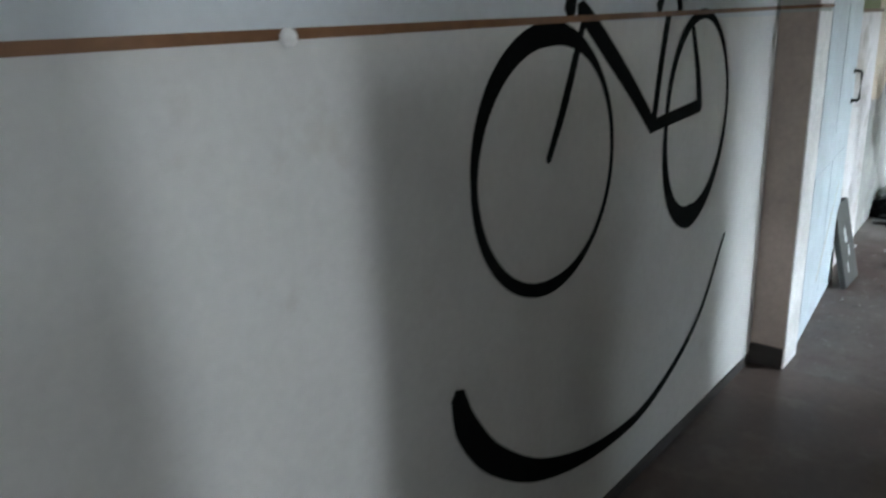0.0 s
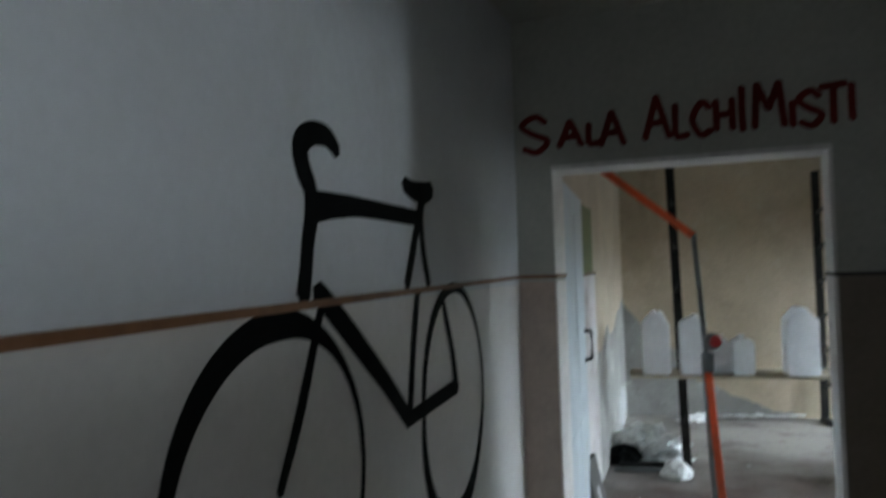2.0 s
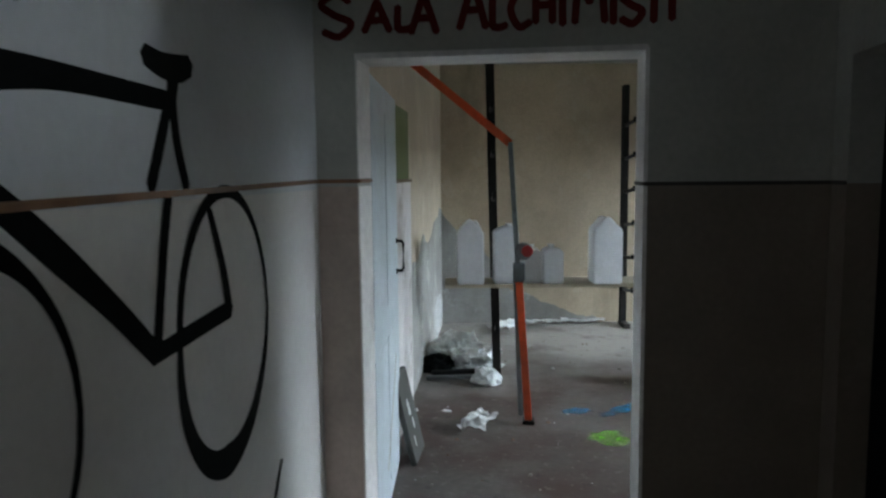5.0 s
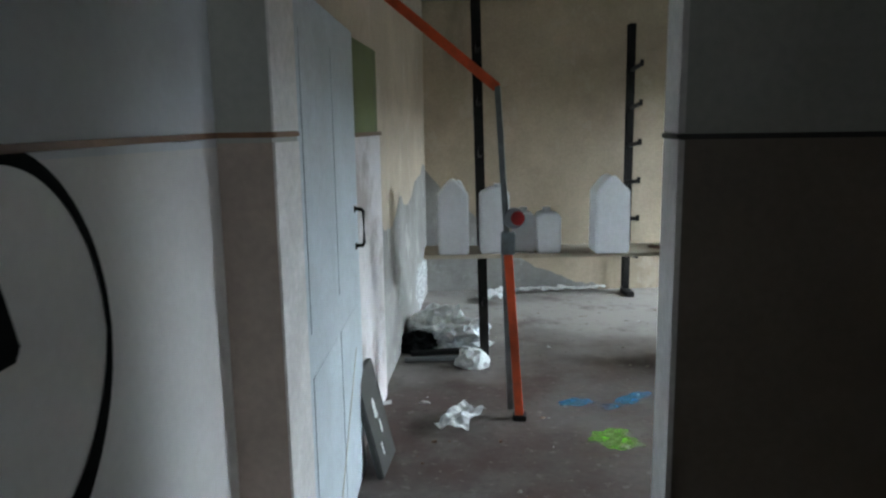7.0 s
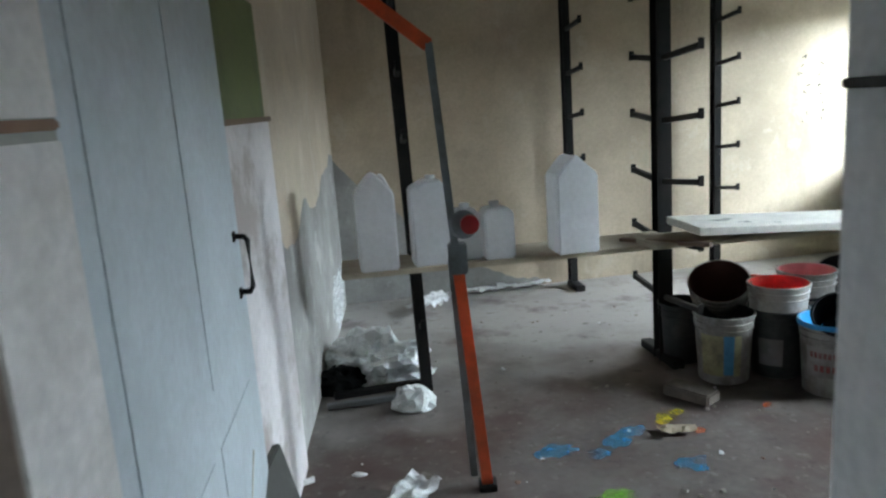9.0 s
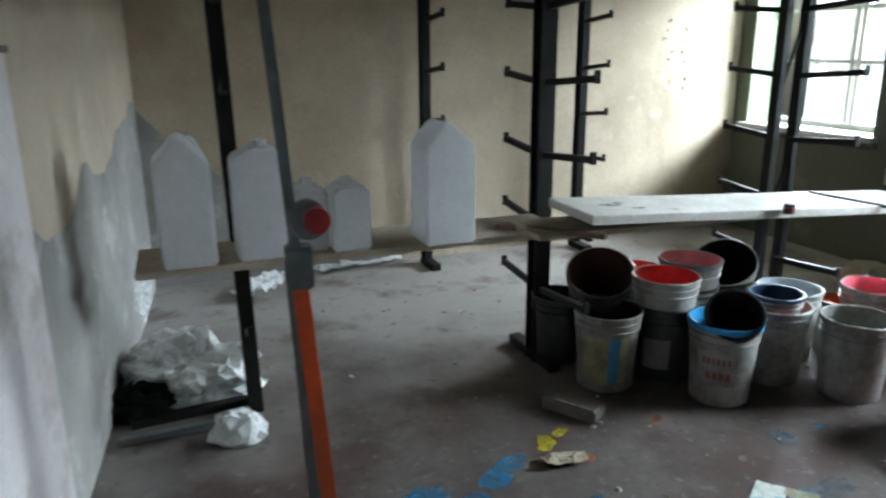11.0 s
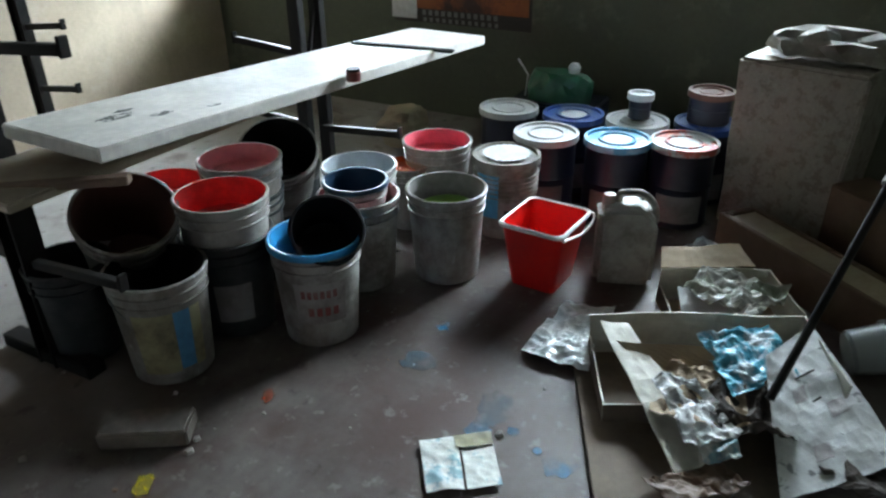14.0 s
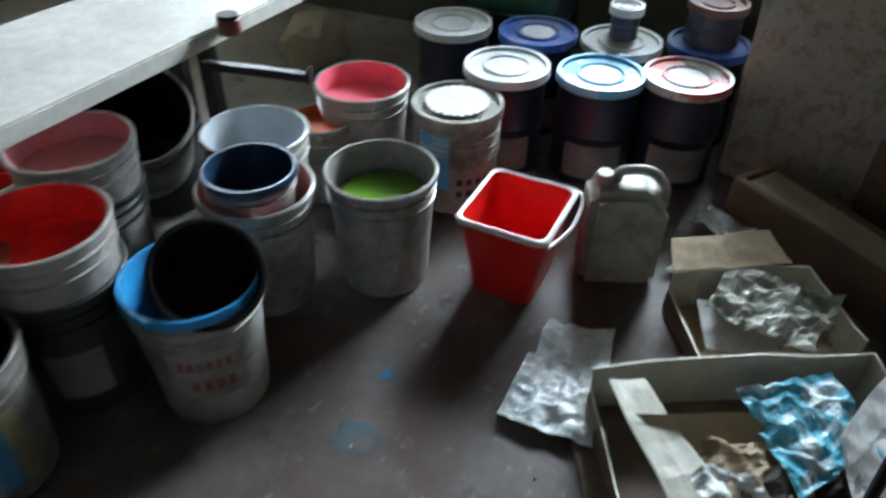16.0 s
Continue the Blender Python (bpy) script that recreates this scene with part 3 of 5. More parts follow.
part("jamb", boxes((-0.304, -0.296, 3.203, 3.40, 0, 1.575), (-0.304, -0.296, 3.203, 3.40, 1.604, 2.034), bevel=0.002), "frame_white", fr)
part("jamb", boxes((0.695, 0.711, 3.1985, 3.40, 0, 1.570), (0.695, 0.711, 3.1985, 3.40, 1.583, 2.034), bevel=0.002), "frame_white", fr)
part("head", boxes((-0.304, 0.704, 3.193, 3.40, 2.022, 2.042), bevel=0.003), "frame_white", fr)

# open door leaf
leaf_dir = Vector((-0.12, 1.19, 0)).normalized()
LEAF = Matrix.Translation((-0.332, 3.404, 0)) @ Matrix.Rotation(math.atan2(leaf_dir.y, leaf_dir.x), 4, 'Z')
dl = thing("door_1", "open blue-grey painted wooden door with a black pull handle", "door", LEAF, kind="structure")
part("leaf", boxes((0.0, 1.196, -0.02, 0.02, 0.01, 2.02), bevel=0.003), "door_blue", dl)
for a, b in ((0.10, 0.56), (0.63, 1.08)):
    part("panel", boxes((a, b, -0.0225, -0.02, 0.98, 1.90), bevel=0.002), "door_blue", dl)
    part("panel", boxes((a, b, -0.0225, -0.02, 0.12, 0.84), bevel=0.002), "door_blue", dl)
hd = part("handle", tube([(1.10, -0.02, 1.095), (1.10, -0.052, 1.095), (1.10, -0.060, 1.11), (1.10, -0.060, 1.245), (1.10, -0.052, 1.256), (1.10, -0.02, 1.26)], 0.008, 10), "black_metal", dl, "black metal pull handle", True)
for z in (1.092, 1.258):
    part("rose", boxes((1.085, 1.115, -0.027, -0.02, z - 0.016, z + 0.016), bevel=0.003), "black_metal", hd)
part("scratch", ribbon([[(0.50, 0.22, 0.012), (0.72, 0.42, 0.016), (0.98, 0.66, 0.009)]], lambda a, b, o: (a, -0.0226 - o, b)), "card_white", dl, "pale diagonal scratch")

# room west wall
WW = Matrix.Translation((-0.45, 3.4, 0)) @ Matrix.Rotation(math.atan2(1, -0.045), 4, 'Z')
WL = 5.1


def west(a, off, z):
    return WW @ Vector((a, -off, z))


solid("wall_room_west", boxes((-0.0, WL + 0.2, 0.0, 0.2, 0, HR)), "white_pl", "flaking cream plaster wall with damp stains", "wall", WW, kind="structure")
d2 = thing("door_2", "closed door in the plaster wall, worn white below and green above", "door", WW, kind="structure")
part("lower_panel", boxes((1.0, 2.13, -0.03, 0.0, 0.0, RAIL - 0.01), bevel=0.004), "door_white", d2)
part("upper_panel", boxes((1.0, 2.10, -0.022, 0.0, RAIL + 0.01, 2.03), bevel=0.004), "door_green", d2)
part("rail", boxes((1.0, 2.15, -0.038, 0.0, RAIL - 0.01, RAIL + 0.01), bevel=0.003), "wood_dark", d2)


def patch(name, mtl, cu, cz, ru, rz, seed, label, off=0.0008, place=west, n=64, thick=0.0012, amp=0.5):
    """An uneven flaked patch lying on a wall."""
    bm = bmesh.new()
    vs = []
    for i in range(n):
        a = 2 * math.pi * i / n
        k = 1 + amp * noise.noise(Vector((math.cos(a) * 1.6 + seed, math.sin(a) * 1.6, seed))) + 0.5 * amp * noise.noise(Vector((math.cos(a) * 5 + seed, math.sin(a) * 5, seed)))
        vs.append(bm.verts.new(place(cu + ru * k * math.cos(a), off, max(0.002, cz + rz * k * math.sin(a)))))
    bm.faces.new(vs)
    r = bmesh.ops.extrude_face_region(bm, geom=list(bm.faces))
    away = Vector(place(0, thick, 0)) - Vector(place(0, 0, 0))
    bmesh.ops.translate(bm, verts=[v for v in r["geom"] if isinstance(v, bmesh.types.BMVert)], vec=away)
    return solid(name, bm, mtl, label, "plaster patch", kind="structure")


def bare(mtl, edge, seed, label, place=west, amp=0.06, off=0.0008, thick=0.0016, n=90):
    """Plaster laid bare from the floor up to a ragged edge; edge: (along, height) from end to end."""
    bm = bmesh.new()
    low, top = [], []
    for k in range(n + 1):
        a = edge[0][0] + (edge[-1][0] - edge[0][0]) * k / n
        z = float(np.interp(a, [e[0] for e in edge], [e[1] for e in edge]))
        z += amp * (noise.noise(Vector((a * 4, seed, 0))) + 0.35 * noise.noise(Vector((a * 14, seed, 4))))
        low.append(bm.verts.new(place(a, off, 0.002)))
        top.append(bm.verts.new(place(a, off, max(0.01, z))))
    for k in range(n):
        bm.faces.new((low[k], low[k + 1], top[k + 1], top[k]))
    r_ = bmesh.ops.extrude_face_region(bm, geom=list(bm.faces))
    away = Vector(place(0, thick, 0)) - Vector(place(0, 0, 0))
    bmesh.ops.translate(bm, verts=[v for v in r_["geom"] if isinstance(v, bmesh.types.BMVert)], vec=away)
    return solid("trim_bare_plaster", bm, mtl, label, "plaster patch", kind="structure")


bare("bare_grey", [(2.16, 1.05), (2.6, 0.95), (3.1, 1.12), (3.6, 1.02), (4.2, 1.15), (4.97, 1.28)], 1.3, "bare grey cement where the tan plaster has come off the wall foot")
patch("trim_flaked_plaster", "salt", 4.45, 0.22, 0.45, 0.20, 9.2, "white salt stain low on the wall, with light painted into it", 0.004)

# far wall
def far(u, off, z):
    return room(u, -off, z)


bm = boxes((-5.2, 0.35, 0.0, 0.2, 0, HR))
solid("wall_room_north", bm, "cream", "cream plaster wall with pencil marks and stains", "wall", ROOM, kind="structure")
bare("bare_grey", [(-4.97, 1.27), (-4.70, 1.0), (-4.55, 0.86), (-4.35, 0.70), (-4.15, 0.40), (-3.95, 0.30), (-3.6, 0.14), (-3.2, 0.05)], 2.2, "bare grey cement at the foot of the cream wall", far, 0.07)
rng = random.Random(7)
marks = []
for row in range(8):
    for colm in range(2):
        if rng.random() < 0.15:
            continue
        u, z = -0.76 + 0.18 * colm + rng.uniform(-0.04, 0.04), 1.22 + 0.078 * row + rng.uniform(-0.02, 0.02)
        marks.append([(u + rng.uniform(-0.03, 0.03), z + rng.uniform(-0.022, 0.022), rng.uniform(0.005, 0.013)) for _ in range(rng.choice((2, 3, 4)))])
solid("pencil_marks", ribbon(marks, lambda a, b, o: far(a, o, b), 4), "mark", "rows of faint dark hand-drawn marks on the plaster", "wall marks", kind="structure")

# window wall, with two openings: along it, a runs from the corner towards the south
def east(a, off, z):
    return room(-off, -a, z)


EAST = ROOM @ Matrix.Rotation(-math.pi / 2, 4, 'Z')      # x: along the wall to the south, y: outwards
TK = 0.34
W1A, W1B, W1Z0, W1Z1 = 0.15, 1.37, 0.924, 2.20
W2A, W2B, W2Z0, W2Z1 = 2.93, 4.05, 0.985, 2.20
solid("wall_room_east", boxes((0, W1A, 0, TK, 0, HR), (W1A, W1B, 0, TK, 0, W1Z0), (W1A, W1B, 0, TK, W1Z1, HR), (W1B, W2A, 0, TK, 0, HR), (W2A, W2B, 0, TK, 0, W2Z0),
                              (W2A, W2B, 0, TK, W2Z1, HR), (W2B, 6.1, 0, TK, 0, HR)), "olive", "dark olive painted wall with two windows", "wall", EAST, kind="structure")


def window(name, a, b, z0, z1, label, mull, bars):
    w = thing(name, label, "window", EAST, kind="structure")
    part("reveal", boxes((a, a + 0.006, 0.01, TK - 0.03, z0, z1), (b - 0.006, b, 0.01, TK - 0.03, z0, z1), (a, b, 0.01, TK - 0.03, z1 - 0.006, z1)), "green_light", w, "light green painted reveal")
    part("window_sill", boxes((a - 0.04, b + 0.04, -0.07, TK - 0.02, z0 - 0.035, z0 + 0.004), bevel=0.004), "sill", w, "white painted sill")
    y0, y1 = TK - 0.09, TK - 0.04
    part("window_frame", boxes((a, a + 0.05, y0, y1, z0, z1), (b - 0.05, b, y0, y1, z0, z1), (a + 0.05, b - 0.05, y0, y1, z0 + 0.004, z0 + 0.05), (a + 0.05, b - 0.05, y0, y1, z1 - 0.05, z1), bevel=0.003),
         "frame_white", w)
    for m_ in mull:
        part("mullion", boxes((a + m_ - 0.022, a + m_ + 0.022, y0 - 0.004, y1 + 0.004, z0 + 0.05, z1 - 0.05), bevel=0.003), "frame_white", w)
    for z in bars:
        part("transom", boxes((a + 0.05, b - 0.05, y0 + 0.004, y1 - 0.004, z - 0.016, z + 0.016), bevel=0.003), "frame_white", w)
    return w


w1 = window("window_1", W1A, W1B, W1Z0, W1Z1, "bright window with white glazing bars and a dark sill", (0.76, 0.82), (1.44, 1.84))
part("ledge", boxes((W1A - 0.08, W1B + 0.05, -0.05, -0.001, W1Z0 - 0.085, W1Z0 - 0.05), bevel=0.004), "rail_dark", w1, "dark wooden ledge")
w2 = window("window_2", W2A, W2B, W2Z0, W2Z1, "bright window with a white sill and an opened casement", (), ())
for k in range(6):
    x0 = W2A + 0.05 + k * 0.22
    part("grille_bar", beam((x0 - 0.25, TK - 0.015, W2Z1 - 0.1), (min(x0 + 0.62, W2B + 0.2), TK - 0.015, W2Z0 + 0.02), 0.010, 0.010), "black_metal", w2, "thin diagonal grille bar")
cas = thing("casement", "white casement with frosted panes swung open against the wall", "window", EAST @ Matrix.Translation((W2A + 0.02, -0.012, 0)) @ Matrix.Rotation(math.pi + 0.30, 4, 'Z'), kind="structure")
part("stile", boxes((0, 0.05, -0.02, 0.02, 1.03, 2.14), bevel=0.003), "frame_white", cas)
part("stile", boxes((0.44, 0.49, -0.02, 0.02, 1.03, 2.14), bevel=0.003), "frame_white", cas)
for z in (1.03, 1.47, 1.82, 2.10):
    part("crossbar", boxes((0.05, 0.44, -0.018, 0.018, z, z + 0.04), bevel=0.003), "frame_white", cas)
for z in (1.07, 1.51, 1.86):
    part("pane", boxes((0.05, 0.44, -0.003, 0.003, z, z + (0.40 if z < 1.2 else 0.31 if z < 1.6 else 0.24))), "glass", cas)

glow = bpy.data.materials.new("sky_white")
glow.use_nodes = True
em = glow.node_tree.nodes.new("ShaderNodeEmission")
em.inputs[0].default_value = (0.85, 0.93, 1.0, 1)
shape = glow.node_tree.nodes.new("ShaderNodeTexNoise")
shape.inputs["Scale"].default_value, shape.inputs["Detail"].default_value, shape.inputs["Roughness"].default_value = 1.9, 9, 0.7
spread = glow.node_tree.nodes.new("ShaderNodeMapRange")
spread.inputs["From Min"].default_value, spread.inputs["From Max"].default_value = 0.42, 0.52
spread.inputs["To Min"].default_value, spread.inputs["To Max"].default_value = 2.4, 7.0
glow.node_tree.links.new(glow.node_tree.nodes.new("ShaderNodeNewGeometry").outputs["Position"], shape.inputs["Vector"])
glow.node_tree.links.new(shape.outputs["Fac"], spread.inputs["Value"])
glow.node_tree.links.new(spread.outputs[0], em.inputs[1])
glow.node_tree.links.new(em.outputs[0], glow.node_tree.nodes["Material Output"].inputs["Surface"])
M["sky_white"] = glow
solid("backdrop", boxes((-2.5, 6.5, 3.6, 3.65, -0.5, 2.6)), "sky_white", "bright overcast distance outside the windows", "backdrop", EAST, kind="structure")

# ---- painted bicycle on the corridor wall ----
bw = lambda a, b, o: (-0.45 + o, a, b)


def ring(cy, cz, ry, rz, widths, n=28):
    k = len(widths)
    out = []
    for i in range(n + 1):
        t = i / n * k
        w = widths[int(t) % k] * (1 - t % 1) + widths[(int(t) + 1) % k] * (t % 1)
        a = 2 * math.pi * i / n
        out.append((cy + ry * math.cos(a), cz + rz * math.sin(a), w))
    return out


bike = thing("bicycle_mural", "black spray-painted bicycle drawn on the white wall", "mural", kind="structure")
part("front_wheel", ribbon([ring(1.467, 1.220, 0.318, 0.324, (0.016, 0.024, 0.062, 0.050, 0.024, 0.034, 0.040, 0.018))], bw, 3), "spray", bike)
part("rear_wheel", ribbon([[(a - 0.10 * (1.24 - b) * (b < 1.24), b, w) for a, b, w in ring(2.405, 1.236, 0.262, 0.344, (0.014, 0.020, 0.034, 0.030, 0.024, 0.050, 0.085, 0.040))]], bw, 3), "spray", bike)
part("fork", ribbon([[(1.615, 1.565, 0.024), (1.53, 1.375, 0.03), (1.452, 1.235, 0.022)]], bw), "spray", bike)
part("handlebar", ribbon([[(1.548, 1.592, 0.050), (1.560, 1.640, 0.046), (1.571, 1.70, 0.046), (1.586, 1.755, 0.05), (1.585, 1.805, 0.05), (1.558, 1.850, 0.055), (1.552, 1.893, 0.056), (1.592, 1.922, 0.052), (1.655, 1.926, 0.048), (1.70, 1.900, 0.036)]], bw), "spray", bike)
part("top_tube", ribbon([[(1.585, 1.772, 0.070), (1.689, 1.781, 0.056), (1.826, 1.785, 0.046), (2.13, 1.779, 0.044)]], bw), "spray", bike)
part("down_tube", ribbon([[(1.60, 1.60, 0.05), (1.648, 1.568, 0.055), (1.763, 1.482, 0.058), (1.912, 1.364, 0.052), (2.046, 1.247, 0.048)]], bw), "spray", bike)
part("seat_tube", ribbon([[(2.048, 1.262, 0.032), (2.087, 1.446, 0.032), (2.123, 1.578, 0.032)], [(2.054, 1.598, 0.036), (2.104, 1.697, 0.036), (2.158, 1.810, 0.032)], [(2.205, 1.594, 0.032), (2.170, 1.699, 0.032), (2.158, 1.810, 0.03)]], bw), "spray", bike)
part("saddle", ribbon([[(2.055, 1.864, 0.044), (2.12, 1.852, 0.055), (2.19, 1.853, 0.062), (2.245, 1.866, 0.05)], [(2.158, 1.79, 0.04), (2.17, 1.84, 0.05)]], bw), "spray", bike)
part("chain_stay", ribbon([[(2.03, 1.250, 0.040), (2.214, 1.264, 0.044), (2.41, 1.278, 0.046)], [(2.405, 1.276, 0.040), (2.374, 1.398, 0.032), (2.315, 1.535, 0.024)]], bw), "spray", bike)
part("smile_line", ribbon([[(1.066, 0.742, 0.05), (1.10, 0.635, 0.078), (1.21, 0.495, 0.080), (1.43, 0.352, 0.066), (1.76, 0.262, 0.046), (2.12, 0.268, 0.034), (2.50, 0.44, 0.026), (2.74, 0.74, 0.014)]], bw), "spray", bike)
part("nail", lathe([(0, 0), (0.016, 0.0), (0.014, 0.008), (0.0, 0.012)], 14), "frame_white", bike, m=Matrix.Translation((-0.428, 0.662, 1.559)) @ Matrix.Rotation(math.pi / 2, 4, 'Y'))

# ---- lettering over the door ----
letters = thing("painted_lettering", "dark red hand-painted words SALA ALCHIMISTI above the door", "graffiti", kind="structure")
GL = {
    "S": [[(0.9, 0.82), (0.55, 1.0), (0.1, 0.78), (0.45, 0.52), (0.95, 0.3), (0.6, 0.0), (0.15, 0.12)]],
    "A": [[(0.0, 0.0), (0.25, 0.5), (0.48, 1.0)], [(0.48, 1.0), (0.72, 0.5), (0.95, 0.0)], [(0.18, 0.36), (0.8, 0.38)]],
    "L": [[(0.15, 1.0), (0.12, 0.5), (0.12, 0.04)], [(0.12, 0.04), (0.5, 0.02), (0.85, 0.08)]],
    "C": [[(0.85, 0.82), (0.5, 0.98), (0.12, 0.5), (0.45, 0.02), (0.9, 0.14)]],
    "H": [[(0.12, 1.0), (0.12, 0.0)], [(0.82, 1.0), (0.82, 0.0)], [(0.12, 0.5), (0.82, 0.52)]],
    "I": [[(0.5, 1.0), (0.48, 0.5), (0.5, 0.0)]],
    "M": [[(0.05, 0.0), (0.15, 1.0)], [(0.15, 1.0), (0.48, 0.4)], [(0.48, 0.4), (0.82, 1.0)], [(0.82, 1.0), (0.95, 0.0)]],
    "T": [[(0.05, 0.95), (0.95, 1.0)], [(0.5, 0.97), (0.48, 0.0)]],
}
for ch, x0, x1, z0, z1 in (("S", -0.43, -0.305, 2.10, 2.245), ("A", -0.265, -0.17, 2.115, 2.215), ("L", -0.155, -0.085, 2.115, 2.195), ("A", -0.10, -0.005, 2.105, 2.235),
                           ("A", 0.07, 0.165, 2.115, 2.275), ("L", 0.175, 0.24, 2.11, 2.235), ("C", 0.235, 0.32, 2.11, 2.235), ("H", 0.32, 0.40, 2.125, 2.235), ("I", 0.395, 0.445, 2.115, 2.275),
                           ("M", 0.455, 0.565, 2.12, 2.28), ("I", 0.57, 0.605, 2.115, 2.20), ("S", 0.60, 0.685, 2.11, 2.235), ("T", 0.675, 0.765, 2.115, 2.25), ("I", 0.755, 0.80, 2.12, 2.245)):
    st = [[(x0 + (x1 - x0) * a, z0 + (z1 - z0) * b, 0.026) for a, b in s_] for s_ in GL[ch]]
    part("letter", ribbon(st, lambda a, b, o: (a, 3.2 - o, b), 6), "spray_red", letters)

# ---- storage rack: uprights with arms ----
LEVELS = (0.40, 0.74, 1.08, 1.42, 1.76, 2.10)


def rack_post(x, y, lean, near, away, label, double=False, base=True, w=0.06, levels=LEVELS):
    t = thing("rack_post", label, "rack", Matrix.Translation((x, y, 0)) @ Matrix.Rotation(TH, 4, 'Z') @ Matrix.Shear('XY', 4, (lean, 0)), "storage rack")
    if double:
        for dx in (-0.075, 0.075):
            part("upright", boxes((dx - 0.022, dx + 0.022, -0.03, 0.03, 0.0, 2.5), bevel=0.003), "black_metal", t)
        for z in (0.5, 1.25, 2.0):
            part("brace", beam((-0.075, 0, z), (0.075, 0, z + 0.5), 0.018, 0.018), "black_metal", t)
    else:
        part("flange", boxes((-w / 2, w / 2, -0.042, -0.034, 0, 2.5), bevel=0.001), "black_metal", t)
        part("flange", boxes((-w / 2, w / 2, 0.034, 0.042, 0, 2.5), bevel=0.001), "black_metal", t)
        part("web", boxes((-0.006, 0.006, -0.034, 0.034, 0, 2.5)), "black_metal", t)
    for z in levels:
        if near:
            part("arm", beam((0, -0.04, z - 0.012), (0, -near, z + 0.02), 0.030, 0.030), "black_metal", t)
            part("arm_tip", boxes((-0.015, 0.015, -near - 0.012, -near, z + 0.0, z + 0.055), bevel=0.002), "black_metal", t)
        if away:
            part("arm", beam((0, 0.04, z - 0.012), (0, away, z + 0.02), 0.030, 0.030), "black_metal", t)
            part("arm_tip", boxes((-0.015, 0.015, away, away + 0.012, z + 0.0, z + 0.055), bevel=0.002), "black_metal", t)
    if base:
        part("base", boxes((-0.035, 0.035, -0.20 if near else -0.05, 0.24 if away else 0.05, 0, 0.05), bevel=0.004), "black_metal", t)
    return t


rack_post(0.02, 6.36, -0.04, 0.15, 0.12, "black steel rack upright carrying a board of canisters", base=False)
rack_post(1.24, 8.385, 0.0, 0.34, 0, "black steel rack upright standing near the far wall")
rack_post(1.44, 6.58, 0.0, 0.44, 0.38, "black double-sided steel rack upright under the long plank", w=0.085)
rack_post(2.509, 8.575, 0.0, 0.34, 0, "black steel rack upright standing near the far wall")
rack_post(2.93, 6.78, 0.0, 0.46, 0.44, "black twin steel rack upright with long arms near the window", double=True)
solid("floor_bar", beam((-0.50, 6.30, 0.02), (0.0, 6.42, 0.02), 0.05, 0.035), "black_metal", "black steel bar lying on the floor at the rack foot", "bar")
solid("floor_bar", beam((-0.52, 6.16, 0.018), (0.02, 6.26, 0.018), 0.035, 0.03), "grey_metal", "thin grey steel bar lying on the floor", "bar")

# boards on the rack
def board(name, c0, c1, width, thick, material, label, cat):
    """c0, c1: ends of the front lower edge."""
    c0, c1 = Vector(c0), Vector(c1)
    d = c1 - c0
    yaw = math.atan2(d.y, d.x)
    pitch = math.atan2(d.z, math.hypot(d.x, d.y))
    m = Matrix.Translation(c0) @ Matrix.Rotation(yaw, 4, 'Z') @ Matrix.Rotation(-pitch, 4, 'Y')
    bm = bmesh.new()
    box(bm, 0, d.length, 0, width, 0, thick, bevel=0.004)
    return solid(name, bm, material, label, cat, m)


board("shelf_board", (-0.34, 5.945, 0.765), (1.42, 6.16, 0.765), 0.36, 0.028, "wood", "bare wooden shelf board carrying plastic canisters", "shelf")
board("shelf_board", (1.22, 6.00, 0.795), (2.9, 6.27, 0.765), 0.30, 0.024, "wood", "bare wooden board lying under the long plank", "board")
pk = board("long_plank", (1.435, 5.955, 0.860), (3.45, 6.165, 0.757), 0.40, 0.04, "plank", "long white painted plank resting across the rack arms", "plank")
for sx_, sy_, rr_, sd_ in ((0.20, 0.20, 0.035, 1.0), (0.30, 0.13, 0.025, 2.0), (0.26, 0.24, 0.02, 3.0), (0.45, 0.08, 0.016, 4.0)):
    bm = bmesh.new()
    bm.faces.new([bm.verts.new((sx_ + 1.6 * rr_ * (1 + 0.6 * noise.noise(Vector((math.cos(a_), math.sin(a_), sd_)) * 2)) * math.cos(a_), sy_ + 0.7 * rr_ * (1 + 0.6 * noise.noise(Vector((math.cos(a_), math.sin(a_), sd_ + 5)) * 2)) * math.sin(a_), 0.0412)) for a_ in (math.pi * k / 14 for k in range(28))])
    part("stain", bm, "smear_dark", pk, "dark paint stain")
solid("batten", beam((1.13, 6.30, 0.80), (1.47, 5.90, 0.825), 0.035, 0.022), "wood_dark", "short brown wooden batten with a reddish end on the shelf", "batten")
solid("flat_bar", beam((2.90, 6.48, 0.828), (3.04, 6.05, 0.818), 0.035, 0.012), "black_metal", "flat black steel bar lying across the plank", "bar")
tp = thing("small_tin", "small red and black tin standing on the plank", "tin", Matrix.Translation((2.42, 6.03, 0.838)))
part("body", lathe([(0, 0), (0.026, 0), (0.026, 0.03), (0.022, 0.034), (0, 0.034)], 20), "label_red", tp, smooth=True)
part("lid", lathe([(0, 0.034), (0.024, 0.034), (0.024, 0.042), (0, 0.043)], 20), "black_metal", tp, smooth=True)


